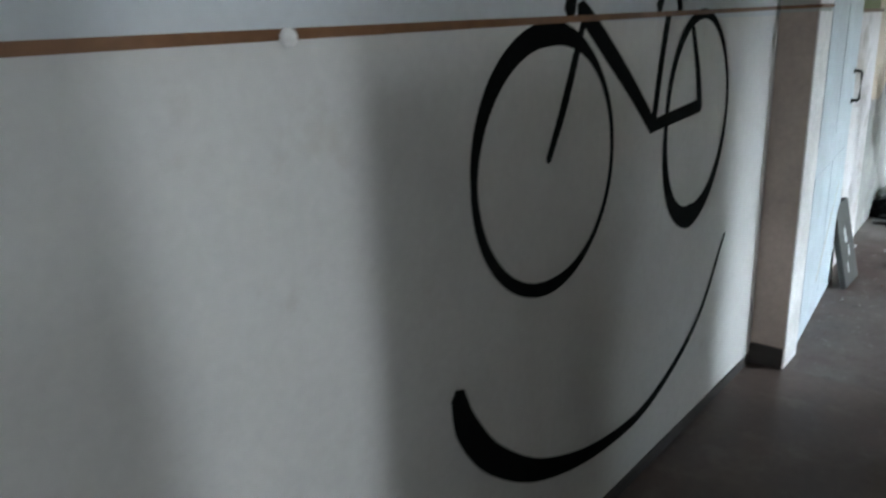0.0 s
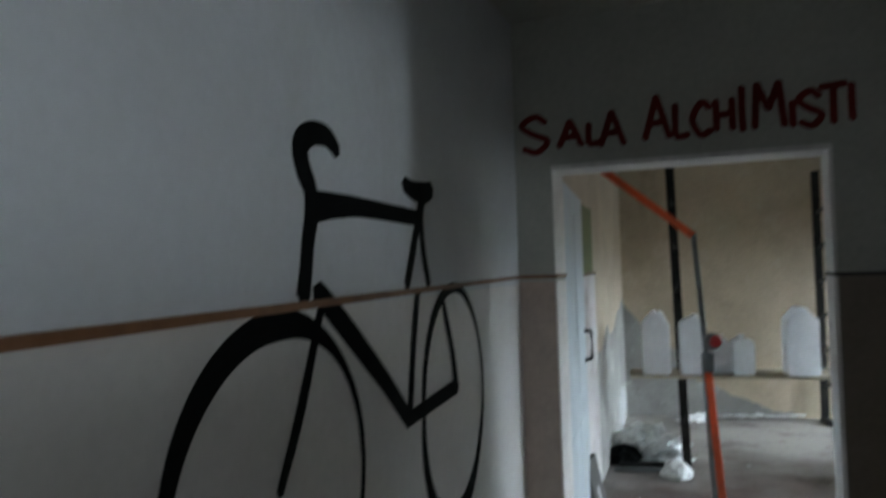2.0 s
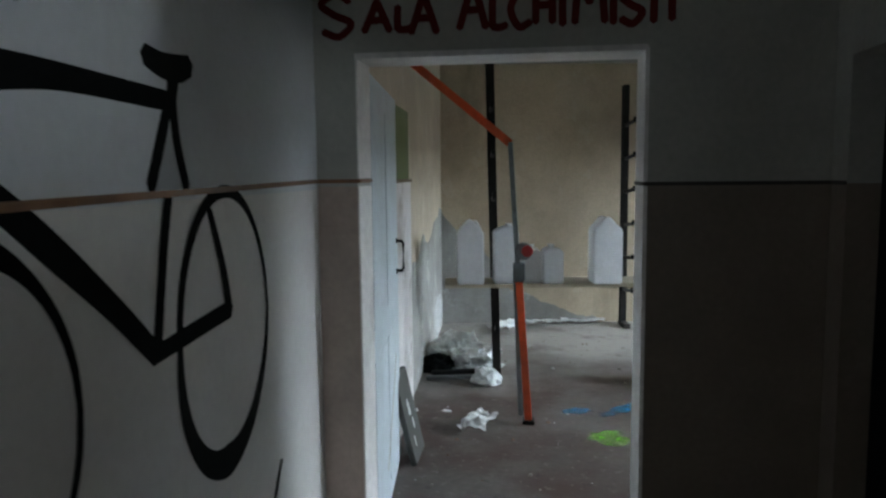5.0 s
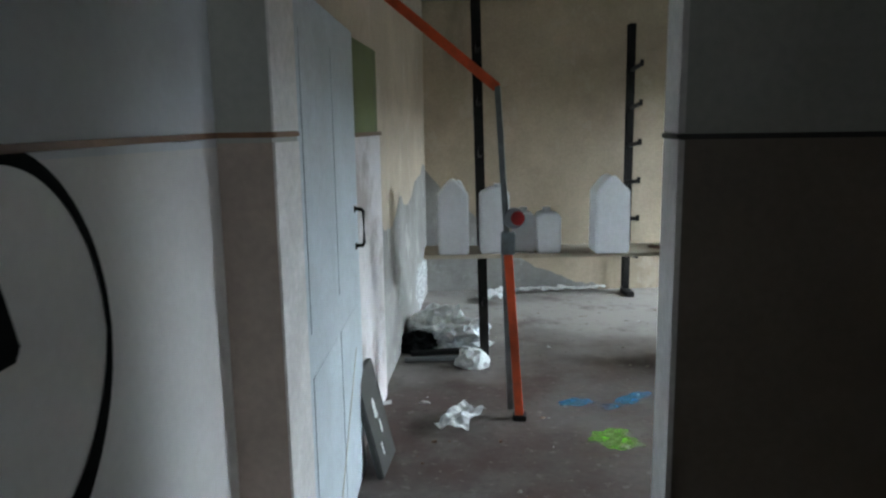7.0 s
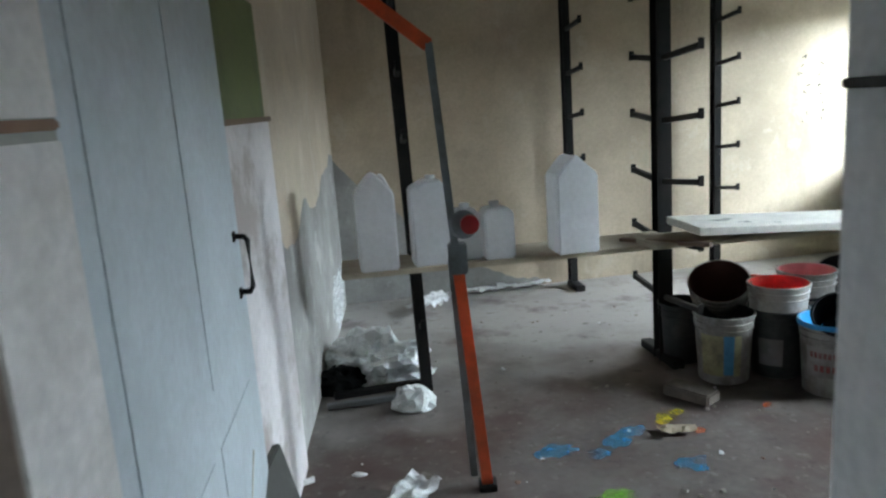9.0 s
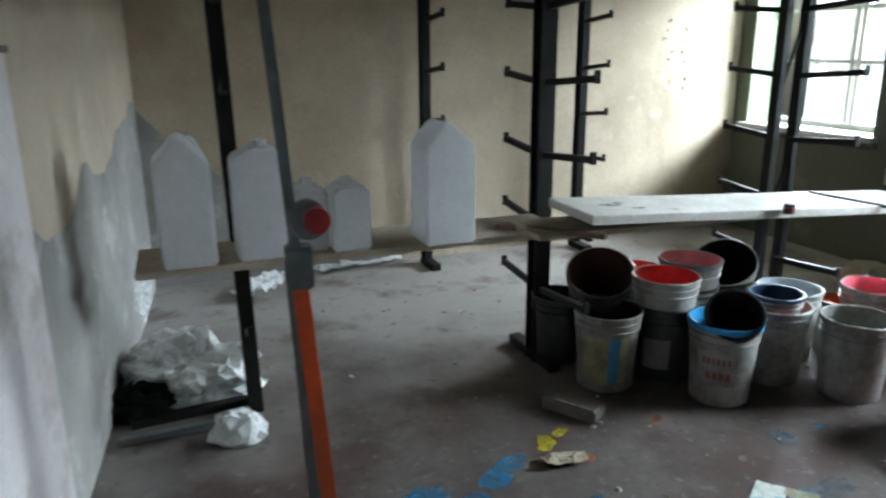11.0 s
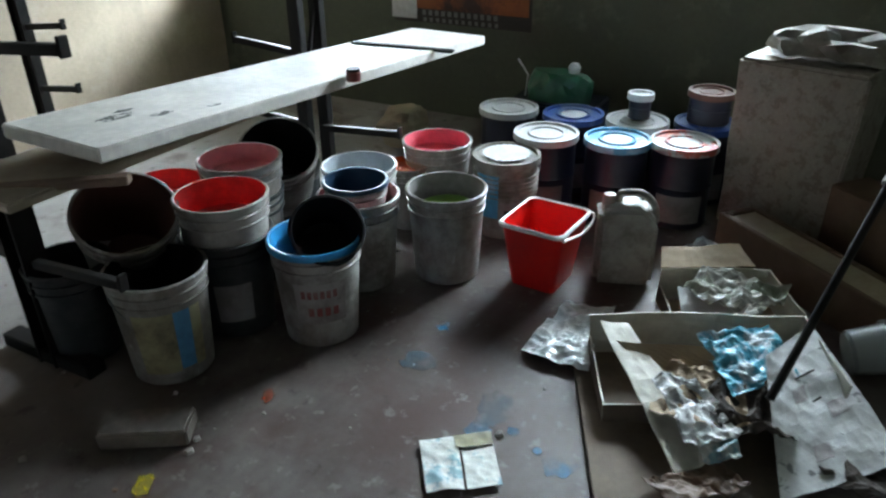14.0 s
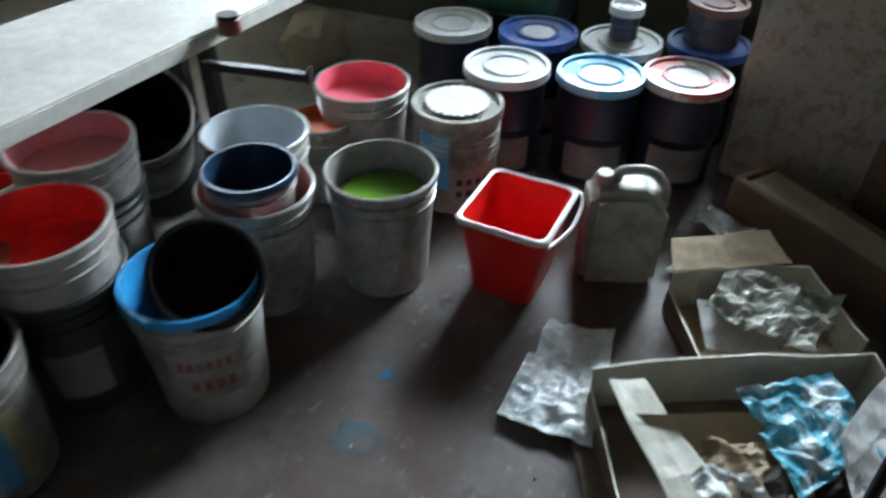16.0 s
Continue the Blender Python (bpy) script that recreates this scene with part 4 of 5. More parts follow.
# ---- canisters ----
def canister(x, y, w, h, d, label, peak=0.5, flat=False, yaw=TH):
    t = thing("canister", label, "canister", Matrix.Translation((x, y, 0.793)) @ Matrix.Rotation(yaw, 4, 'Z'), "canisters on the shelf")
    bm = bmesh.new()
    sh = h * (0.80 if not flat else 0.9)
    prof = [(-w / 2, 0), (w / 2, 0), (w / 2, sh), (w * (peak - 0.5) + (0.04 if flat else 0.012), h * 0.99), (w * (peak - 0.5) - (0.04 if flat else 0.012), h * 0.99), (-w / 2, sh)]
    a = [bm.verts.new((p, -d / 2, z)) for p, z in prof]
    b = [bm.verts.new((p, d / 2, z)) for p, z in prof]
    bm.faces.new(a)
    bm.faces.new(b[::-1])
    for i in range(len(prof)):
        j = (i + 1) % len(prof)
        bm.faces.new((a[i], b[i], b[j], a[j]))
    bmesh.ops.bevel(bm, geom=list(bm.edges), offset=0.009, segments=3, affect='EDGES')
    part("body", bm, "hdpe", t, smooth=True)
    if flat:
        part("neck", lathe([(0.022, 0), (0.022, 0.02), (0.026, 0.02), (0.026, 0.036), (0.018, 0.036), (0.018, 0)], 18), "hdpe", t, "open plastic neck", True,
             m=Matrix.Translation((w * (peak - 0.5), 0, h * 0.955)))
    part("grip", tube([(w * (peak - 0.5) + 0.028, 0, h * 0.958), (w * (peak - 0.5) + 0.045, 0, h * 0.955), (w * 0.36, 0, sh + (h * 0.965 - sh) * 0.36), (w * 0.43, 0, sh * 0.99)], 0.009, 8, smoothed=4), "hdpe", t, smooth=True)
    return t


canister(-0.160, 6.06, 0.195, 0.485, 0.19, "tall milky plastic canister with sloping shoulders")
canister(0.105, 6.10, 0.185, 0.43, 0.17, "milky plastic canister with a flat top and open neck", 0.62, True)
canister(0.292, 6.16, 0.14, 0.26, 0.15, "small milky plastic canister behind the prop", 0.5, True)
canister(0.450, 6.13, 0.155, 0.265, 0.15, "small milky plastic canister on the shelf", 0.45, True)
canister(0.845, 6.15, 0.215, 0.50, 0.20, "large milky plastic canister with a pointed top", 0.45)

# ---- folding prop by the door ----
pr = thing("steel_prop", "red and grey steel prop with a folding arm", "prop")
part("lower_tube", beam((0.288, 5.30, 0.0), (0.222, 5.30, 0.98), 0.045, 0.045), "orange", pr, "orange-red painted steel tube")
part("foot", boxes((0.25, 0.325, 5.26, 5.34, 0, 0.03), bevel=0.004), "black_metal", pr)
part("back_rail", beam((0.235, 5.34, 0.04), (0.200, 5.34, 0.98), 0.022, 0.03), "grey_metal", pr)
part("upper_bar", beam((0.222, 5.30, 0.96), (0.170, 5.30, 1.81), 0.052, 0.03), "grey_metal", pr, "grey steel bar with bolt holes")
for k in range(5):
    f = (k + 0.5) / 5
    part("bolt", lathe([(0, 0), (0.008, 0), (0.008, 0.004), (0, 0.005)], 10), "black_metal", pr, m=Matrix.Translation((0.222 - 0.052 * f, 5.284, 0.98 + 0.83 * f)) @ Matrix.Rotation(math.pi / 2, 4, 'X'))
part("arm", beam((0.17, 5.30, 1.80), (-0.53, 5.30, 2.385), 0.05, 0.05), "orange", pr, "orange-red painted folding arm")
part("collar", boxes((0.188, 0.262, 5.265, 5.335, 0.93, 1.05), bevel=0.006), "grey_metal", pr)
part("hub", lathe([(0, 0), (0.055, 0), (0.055, 0.03), (0.045, 0.04), (0, 0.04)], 24), "grey_metal", pr, m=Matrix.Translation((0.255, 5.30, 1.125)) @ Matrix.Rotation(math.pi / 2, 4, 'X'), smooth=True)
pr.location = (0, -0.06, 0)
part("knob", lathe([(0, 0), (0.036, 0), (0.036, 0.03), (0.028, 0.036), (0, 0.036)], 24), "knob_red", pr, "red plastic knob", True, m=Matrix.Translation((0.278, 5.258, 1.13)) @ Matrix.Rotation(math.pi / 2, 4, 'X'))


# ---- buckets ----
def bucket(x, y, z, inside, label, r=0.155, h=0.38, body="white_pla", fill=0.16, tilt=(0, 0), lab=None, rim=None, yaw=0.0, bail=False, name="bucket", swing=-1.9):
    """A tapered pail with a rolled rim and ribs, hollow, with paint left inside."""
    m = Matrix.Translation((x, y, z)) @ Matrix.Rotation(tilt[1], 4, 'Z') @ Matrix.Rotation(tilt[0], 4, 'Y') @ Matrix.Rotation(yaw, 4, 'Z')
    t = thing(name, label, name, m, "paint buckets")
    rb = r * 0.84
    at = lambda k: rb + (r - rb) * k
    prof = [(0, 0.004), (rb - 0.008, 0.0), (rb, 0.006), (at(0.78), h * 0.78), (at(0.78) + 0.006, h * 0.785), (at(0.81) + 0.006, h * 0.805), (at(0.81), h * 0.81), (at(0.87), h * 0.87),
            (at(0.87) + 0.006, h * 0.875), (at(0.9) + 0.006, h * 0.895), (at(0.9), h * 0.90), (at(0.95), h * 0.95), (r + 0.007, h * 0.955), (r + 0.008, h * 0.99), (r + 0.003, h), (r - 0.004, h * 0.995)]
    part("shell", lathe(prof, 40), body, t, smooth=True)
    ins = [(r - 0.004, h * 0.995), (r - 0.006, h * 0.95), (at(fill) - 0.005, h * fill + 0.004)]
    part("inner_wall", lathe(ins, 40), inside, t, "paint-coated inner wall", True)
    part("paint", lathe([(at(fill) - 0.005, h * fill + 0.004), (at(fill) * 0.6, h * fill + 0.0), (0, h * fill)], 40), inside, t, "dried paint", True)
    if rim:
        part("rim", lathe([(r - 0.005, h * 0.93), (r - 0.003, h + 0.002), (r + 0.006, h + 0.003), (r + 0.010, h * 0.985), (r + 0.010, h * 0.945)], 40), rim, t, "paint-smeared rim", True)
    if lab:
        for mat_, a0, a1, z0, z1 in lab:
            bm = bmesh.new()
            n = 14
            rows = []
            for k in range(n + 1):
                a = a0 + (a1 - a0) * k / n
                rows.append([bm.verts.new(((at(zz) + (0.0012 if mat_ == "label_pale" else 0.0022)) * math.cos(a), (at(zz) + (0.0012 if mat_ == "label_pale" else 0.0022)) * math.sin(a), zz * h)) for zz in (z0, z1)])
            for p, q in zip(rows, rows[1:]):
                bm.faces.new((p[0], q[0], q[1], p[1]))
            part("label", bm, mat_, t, smooth=True)
    if bail:
        pts = [(math.cos(a) * (r + 0.012), math.sin(a) * (r + 0.012) * math.cos(swing), h * 0.9 + math.sin(a) * (r + 0.012) * math.sin(swing)) for a in (math.pi * k / 12 for k in range(13))]
        part("bail", tube(pts, 0.0025, 6), "grey_metal", t, "thin wire bail", True)
    return t


FACING = -2.3   # labels face the south-west

bucket(1.665, 6.235, 0, "paint_black", "white paint bucket coated black inside, with a blue and buff label", lab=[("label_buff", FACING - 0.5, FACING + 0.35, 0.14, 0.74), ("label_blue", FACING + 0.36, FACING + 0.72, 0.16, 0.74), ("label_buff", FACING + 0.73, FACING + 1.0, 0.14, 0.74)], bail=True)
bucket(1.972, 6.265, 0, "paint_black", "dark grey paint bucket with another bucket nested in it", body="dark_pla", lab=[("label_grey", FACING - 0.4, FACING + 0.5, 0.2, 0.6)])
bucket(1.972, 6.262, 0.135, "paint_red", "white bucket coated bright red inside, stacked in a dark one", fill=0.72)
bm = bmesh.new()
bm.faces.new([bm.verts.new((0.045 * (1 + 0.6 * noise.noise(Vector((math.cos(a_) * 2, math.sin(a_) * 2, 4)))) * math.cos(a_) * 1.5, 0.03 * (1 + 0.6 * noise.noise(Vector((math.cos(a_) * 2, math.sin(a_) * 2, 9)))) * math.sin(a_), 0)) for a_ in (math.pi * k / 14 for k in range(28))])
solid("dried_paint", bm, "label_buff", "pale dried smear on the red paint", "paint", Matrix.Translation((1.905, 6.35, 0.135 + 0.38 * 0.72 + 0.006)) @ Matrix.Rotation(0.8, 4, 'Z'))
MARKS = [("label_pale", FACING - 0.62, FACING + 0.62, 0.28, 0.70)]
bucket(2.115, 5.975, 0, "paint_blue", "white paint bucket coated blue inside, with a faded red label", rim="paint_blue", fill=0.3, lab=MARKS + [("label_red", FACING - 0.46 + 0.15 * k, FACING - 0.46 + 0.15 * k + 0.10, 0.55, 0.63) for k in range(6)] + [("label_red", FACING - 0.32 + 0.20 * k, FACING - 0.32 + 0.20 * k + 0.13, 0.36, 0.45) for k in range(4)])
bucket(2.175, 5.995, 0.285, "paint_black", "small black pail tipped inside the blue bucket", r=0.120, h=0.20, body="paint_black", fill=0.1, tilt=(0.72, -2.2), name="pail")
bucket(2.70, 6.30, 0, "paint_white", "white paint bucket with a pale inside", fill=0.25)
bucket(2.475, 6.10, 0, "paint_rose", "white paint pail-shaped bucket holding a dark blue pail", fill=0.3)
bucket(2.475, 6.11, 0.19, "paint_dkblue", "small dark blue-coated pail nested in a bucket", r=0.12, h=0.24, fill=0.12, name="pail", rim="paint_dkblue")
bucket(2.72, 5.855, 0, "label_grey", "grubby white paint bucket holding some green paint", fill=0.72)
solid("green_paint", lathe([(0.0, 0.0), (0.108, 0.0), (0.118, -0.004), (0.0, -0.01)], 26), "paint_green", "bright green paint standing in a bucket", "paint", Matrix.Translation((2.735, 5.862, 0.289)), smooth=True)
bucket(3.14, 6.215, 0, "paint_pink", "white paint bucket full of pink paint", fill=0.8, lab=[("label_grey", FACING - 0.5, FACING + 0.5, 0.3, 0.5)])
bucket(2.24, 6.50, 0, "paint_black", "dark grey paint bucket under a rose one", body="dark_pla")
bucket(2.24, 6.49, 0.135, "paint_rose", "white bucket coated rose inside, stacked in another", fill=0.8)
bucket(2.64, 6.74, 0.14, "paint_black", "white bucket coated black inside, tipped over on another", r=0.16, tilt=(0.62, -2.25), fill=0.1)
bucket(2.66, 6.72, 0, "paint_black", "dark grey paint bucket carrying a tipped one", body="dark_pla", r=0.15, h=0.30)
bucket(2.10, 6.80, 0, "paint_red", "white paint bucket coated red inside", fill=0.75)
bucket(1.80, 6.62, 0.17, "paint_brown", "grubby bucket coated brown inside, tipped on another", r=0.165, tilt=(0.55, -2.0), fill=0.1)
bucket(1.82, 6.58, 0, "paint_white", "white paint bucket carrying a tipped brown one", r=0.15, h=0.30)
bucket(1.54, 6.55, 0, "paint_black", "black bucket standing at the rack foot", body="dark_pla", r=0.13, h=0.36)
bucket(2.975, 6.27, 0, "paint_orange", "low bucket with an orange rim among the others", r=0.10, h=0.30, fill=0.9)


def lid(t, r, h, material, kind_=0):
    cover = part("lid", lathe([(0, h + 0.004), (r * 0.52, h + 0.004), (r * 0.54, h + 0.010), (r * 0.58, h + 0.010), (r * 0.6, h + 0.003), (r * 0.93, h + 0.003), (r * 0.95, h + 0.014), (r + 0.008, h + 0.014), (r + 0.010, h - 0.016), (r + 0.002, h - 0.018)], 40),
         material, t, "paint-smeared lid", True)
    if kind_:
        bm = bmesh.new()
        bm.faces.new([bm.verts.new((r * (0.44 + 0.05 * noise.noise(Vector((math.cos(a_) * 2, math.sin(a_) * 2, r + kind_)))) * math.cos(a_), r * (0.44 + 0.05 * noise.noise(Vector((math.cos(a_) * 2, math.sin(a_) * 2, r + kind_ + 3)))) * math.sin(a_), h + 0.0065)) for a_ in (math.pi * k / 20 for k in range(40))])
        part("lid_centre", bm, "lid_white", cover, "bare white lid centre")


def can(x, y, z, lidmat, label, r=0.145, h=0.37, body="navy", lab="label_grey", bail=False, name="paint_can"):
    t = thing(name, label, "paint can", Matrix.Translation((x, y, z)), "lidded paint cans")
    part("shell", lathe([(0, 0), (r - 0.004, 0), (r, 0.006), (r - 0.003, 0.014), (r - 0.003, h * 0.5), (r, h * 0.52), (r - 0.003, h * 0.54), (r - 0.003, h - 0.02), (r, h)], 40), body, t, smooth=True)
    lid(t, r, h, lidmat, {"lid_blue": 1.0, "lid_red": 2.0, "lid_deep": 3.0}.get(lidmat, 0))
    if lab:
        bm = bmesh.new()
        rows = []
        for k in range(15):
            a = -2.75 - 0.75 + 1.5 * k / 14
            rows.append([bm.verts.new(((r + 0.001) * math.cos(a), (r + 0.001) * math.sin(a), zz)) for zz in (0.03, h * 0.44)])
        for p, q in zip(rows, rows[1:]):
            bm.faces.new((p[0], q[0], q[1], p[1]))
        part("label", bm, lab, t, smooth=True)
    if bail:
        pts = [(math.cos(a) * (r + 0.01), math.sin(a) * (r + 0.01) * 0.35, h * 0.88 - math.sin(a) * (r * 0.5)) for a in (math.pi * k / 12 for k in range(13))]
        part("bail", tube([(p[0] * 0.0 + (r + 0.012) * math.cos(-0.9 + 0.9 * k / 12), (r + 0.03 * math.sin(math.pi * k / 12)) * math.sin(-0.9 + 0.9 * k / 12), h * 0.9 - 0.07 * math.sin(math.pi * k / 12)) for k, p in enumerate(pts)], 0.004, 6), "grey_metal", t, "wire bail", True)
    return t


can(3.75, 6.205, 0, "lid_white", "navy paint can with a smeared white lid")
can(3.51, 5.85, 0, "lid_white", "navy paint can with a clean white lid")
can(3.625, 5.542, 0, "lid_blue", "navy paint can with a sky blue splashed lid")
can(3.762, 5.277, 0, "lid_red", "navy paint can with a white lid splashed red")
can(3.845, 5.882, 0, "lid_deep", "navy paint can with a deep blue lid")
can(3.93, 5.575, 0, "lid_white", "navy paint can carrying a small tin")
can(3.95, 5.58, 0.386, "lid_white", "small dark tin with a white lid standing on a can", r=0.055, h=0.11, lab=None, name="paint_tin")
can(4.085, 5.285, 0, "lid_deep", "dark paint can carrying another tin")
can(4.085, 5.285, 0.386, "paint_brown", "dark tin with a brown lid standing on a can", r=0.10, h=0.14, lab=None, name="paint_tin")
mp = can(3.215, 5.885, 0, "jug", "grey metal pail with a white-splashed lid, blue side and wire bail", r=0.145, h=0.345, body="jug", lab=None, bail=True, name="metal_pail")
bm = bmesh.new()
rows = []
for k in range(9):
    a = -3.6 + 0.8 * k / 8
    rows.append([bm.verts.new((0.1475 * math.cos(a), 0.1475 * math.sin(a), z)) for z in (0.10, 0.30)])
for p, q in zip(rows, rows[1:]):
    bm.faces.new((p[0], q[0], q[1], p[1]))
part("label", bm, "lid_blue", mp, "blue painted patch", True)
for k, (mtl_, a0, a1, z0, z1, dr) in enumerate([("label_pale", -2.78, -1.5, 0.05, 0.18, 0.0025)] + [("mark", -2.62 + 0.22 * q, -2.62 + 0.22 * q + 0.14, 0.075 + 0.045 * w, 0.098 + 0.045 * w, 0.0035) for q in range(5) for w in range(2)]):
    bm = bmesh.new()
    rows = []
    for q in range(7):
        a = a0 + (a1 - a0) * q / 6
        rows.append([bm.verts.new(((0.145 + dr) * math.cos(a), (0.145 + dr) * math.sin(a), z)) for z in (z0, z1)])
    for p, q in zip(rows, rows[1:]):
        bm.faces.new((p[0], q[0], q[1], p[1]))
    part("label" if not k else "print_bar", bm, mtl_, mp, "" if k else "pale paper label with dark print", True)
bm = bmesh.new()
vs = [bm.verts.new(((0.10 + 0.012 * (k % 2)) * math.cos(2 * math.pi * k / 48), (0.10 + 0.012 * (k % 2)) * math.sin(2 * math.pi * k / 48), 0.362)) for k in range(48)]
bm.faces.new(vs)
part("splash", bm, "lid_white", mp, "white paint splash")
for k in range(5):
    z = 0.19 + k * 0.022
    part("rib", lathe([(0.144, z), (0.1485, z + 0.003), (0.1485, z + 0.007), (0.144, z + 0.010)], 36), "jug", mp, smooth=True)

# red square pail
rp = thing("square_pail", "bright red square plastic pail with a white rim", "pail", Matrix.Translation((2.90, 5.505, 0)) @ Matrix.Rotation(math.radians(4), 4, 'Z'))


def square_ring(levels, bm=None, round_=0.03):
    bm = bm or bmesh.new()
    rings = []
    for hx, hy, z in levels:
        ring_ = []
        for sx, sy, a0 in ((1, 1, 0), (-1, 1, 90), (-1, -1, 180), (1, -1, 270)):
            for k in range(5):
                a = radians(a0 + 22.5 * k)
                ring_.append(bm.verts.new((sx * (hx - round_) + round_ * math.cos(a), sy * (hy - round_) + round_ * math.sin(a), z)))
        rings.append(ring_)
    for a, b in zip(rings, rings[1:]):
        for i in range(20):
            bm.faces.new((a[i], a[(i + 1) % 20], b[(i + 1) % 20], b[i]))
    return bm, rings


bm, rg = square_ring([(0.105, 0.095, 0.0), (0.142, 0.130, 0.272), (0.138, 0.126, 0.272), (0.102, 0.092, 0.006)])
bm.faces.new(rg[0])
bm.faces.new(rg[-1])
part("body", bm, "red_pla", rp, smooth=True)
bm, rg = square_ring([(0.138, 0.126, 0.262), (0.150, 0.138, 0.262), (0.152, 0.140, 0.274), (0.146, 0.134, 0.280), (0.137, 0.125, 0.276)])
part("rim", bm, "frame_white", rp, "white plastic rim", True)
part("handle", tube([(0.152, 0.05, 0.255), (0.165, 0.0, 0.235), (0.15, -0.14, 0.262), (0.0, -0.165, 0.250), (-0.14, -0.14, 0.262)], 0.006, 8, smoothed=5), "frame_white", rp, "white plastic carrying handle", True)

# grey jug
jg = thing("jug", "dirty grey jerry can with a moulded grip and cap", "jug", Matrix.Translation((3.085, 5.245, 0)) @ Matrix.Rotation(math.radians(-62), 4, 'Z') @ Matrix.Diagonal((1.0, 1.0, 1.08, 1.0)))
bm = bmesh.new()
prof = [(-0.115, 0), (0.115, 0), (0.115, 0.255), (0.06, 0.315), (-0.06, 0.315), (-0.115, 0.30)]
a = [bm.verts.new((p, -0.075, z)) for p, z in prof]
b = [bm.verts.new((p, 0.075, z)) for p, z in prof]
bm.faces.new(a)
bm.faces.new(b[::-1])
for i in range(6):
    bm.faces.new((a[i], b[i], b[(i + 1) % 6], a[(i + 1) % 6]))
bmesh.ops.bevel(bm, geom=list(bm.edges), offset=0.022, segments=3, affect='EDGES')
part("body", bm, "jug", jg, smooth=True)
part("cap", lathe([(0, 0), (0.026, 0), (0.026, 0.034), (0.022, 0.040), (0, 0.04)], 20), "jug", jg, "round cap", True, m=Matrix.Translation((-0.075, 0, 0.30)))
part("grip", tube([(-0.04, 0, 0.315), (-0.03, 0, 0.345), (0.05, 0, 0.345), (0.10, 0, 0.30), (0.108, 0, 0.24)], 0.014, 10, smoothed=5), "jug", jg, smooth=True)
part("seam", boxes((-0.113, 0.113, -0.003, 0.003, 0.0, 0.004)), "jug", jg)

# ---- concrete block, timber box and rubble ----
cb = thing("concrete_block", "speckled concrete block standing on end with rubble on top", "concrete block", Matrix.Translation((3.98, 4.84, 0)) @ Matrix.Rotation(math.radians(-98), 4, 'Z'))
bm = bmesh.new()
box(bm, -0.26, 0.26, -0.20, 0.20, 0, 0.77, bevel=0.014)
for v in bm.verts:
    k = 0.90 + 0.10 * min(1, v.co.z / 0.5)
    v.co.x *= k
    v.co.y *= k
bmesh.ops.subdivide_edges(bm, edges=list(bm.edges), cuts=3, use_grid_fill=True)
for v in bm.verts:
    v.co += Vector((noise.noise(v.co * 9), noise.noise(v.co * 9 + Vector((5, 0, 0))), noise.noise(v.co * 9 + Vector((0, 7, 0))))) * 0.008
part("body", bm, "concrete", cb)


def stone(sx, sy, sz, seed):
    bm = bmesh.new()
    bmesh.ops.create_icosphere(bm, subdivisions=3, radius=1)
    for v in bm.verts:
        k = 1 + 0.35 * noise.noise(v.co * 1.3 + Vector((seed, 0, 0))) + 0.12 * noise.noise(v.co * 4 + Vector((seed, 3, 0)))
        c = v.co * k
        v.co = Vector((c.x * sx, c.y * sy, max(-0.6, min(0.75, c.z)) * sz))
    return bm


solid("rubble_piece", crinkle(0.20, 0.11, 0.085, 1.7, 1.6, 0.7, 3), "rubble", "broken grey lump lying on the concrete block", "rubble", Matrix.Translation((3.98, 4.80, 0.776)) @ Matrix.Rotation(-1.5, 4, 'Z'))
solid("paper_scrap", crumple([(3.80, 5.02, 0.775), (3.86, 4.66, 0.775), (3.98, 4.66, 0.775), (3.95, 5.04, 0.775)], 0.02, 12, 5.0), "paper", "white paper scrap on the concrete block", "paper")
ang = math.atan2(-0.52, -0.33)
tb = thing("timber_box", "shallow brown timber box lying on the floor", "box", Matrix.Translation((3.53, 5.00, 0)) @ Matrix.Rotation(ang, 4, 'Z'))
part("front_board", boxes((-0.02, 0.95, -0.0, 0.025, 0, 0.18), bevel=0.003), "wood_dark", tb)
part("back_board", boxes((-0.02, 0.95, 0.175, 0.20, 0, 0.17), bevel=0.003), "wood_dark", tb)
part("end_board", boxes((-0.02, 0.005, 0.027, 0.173, 0, 0.178), bevel=0.003), "wood_dark", tb)
part("top_board", boxes((0.007, 0.94, 0.027, 0.173, 0.14, 0.165), bevel=0.003), "wood", tb)
solid("timber_block", boxes((-0.35, 0.35, -0.1, 0.1, 0, 0.34), bevel=0.006), "wood_dark", "dark timber offcut lying behind the box", "timber", Matrix.Translation((3.62, 4.30, 0)) @ Matrix.Rotation(ang, 4, 'Z'))

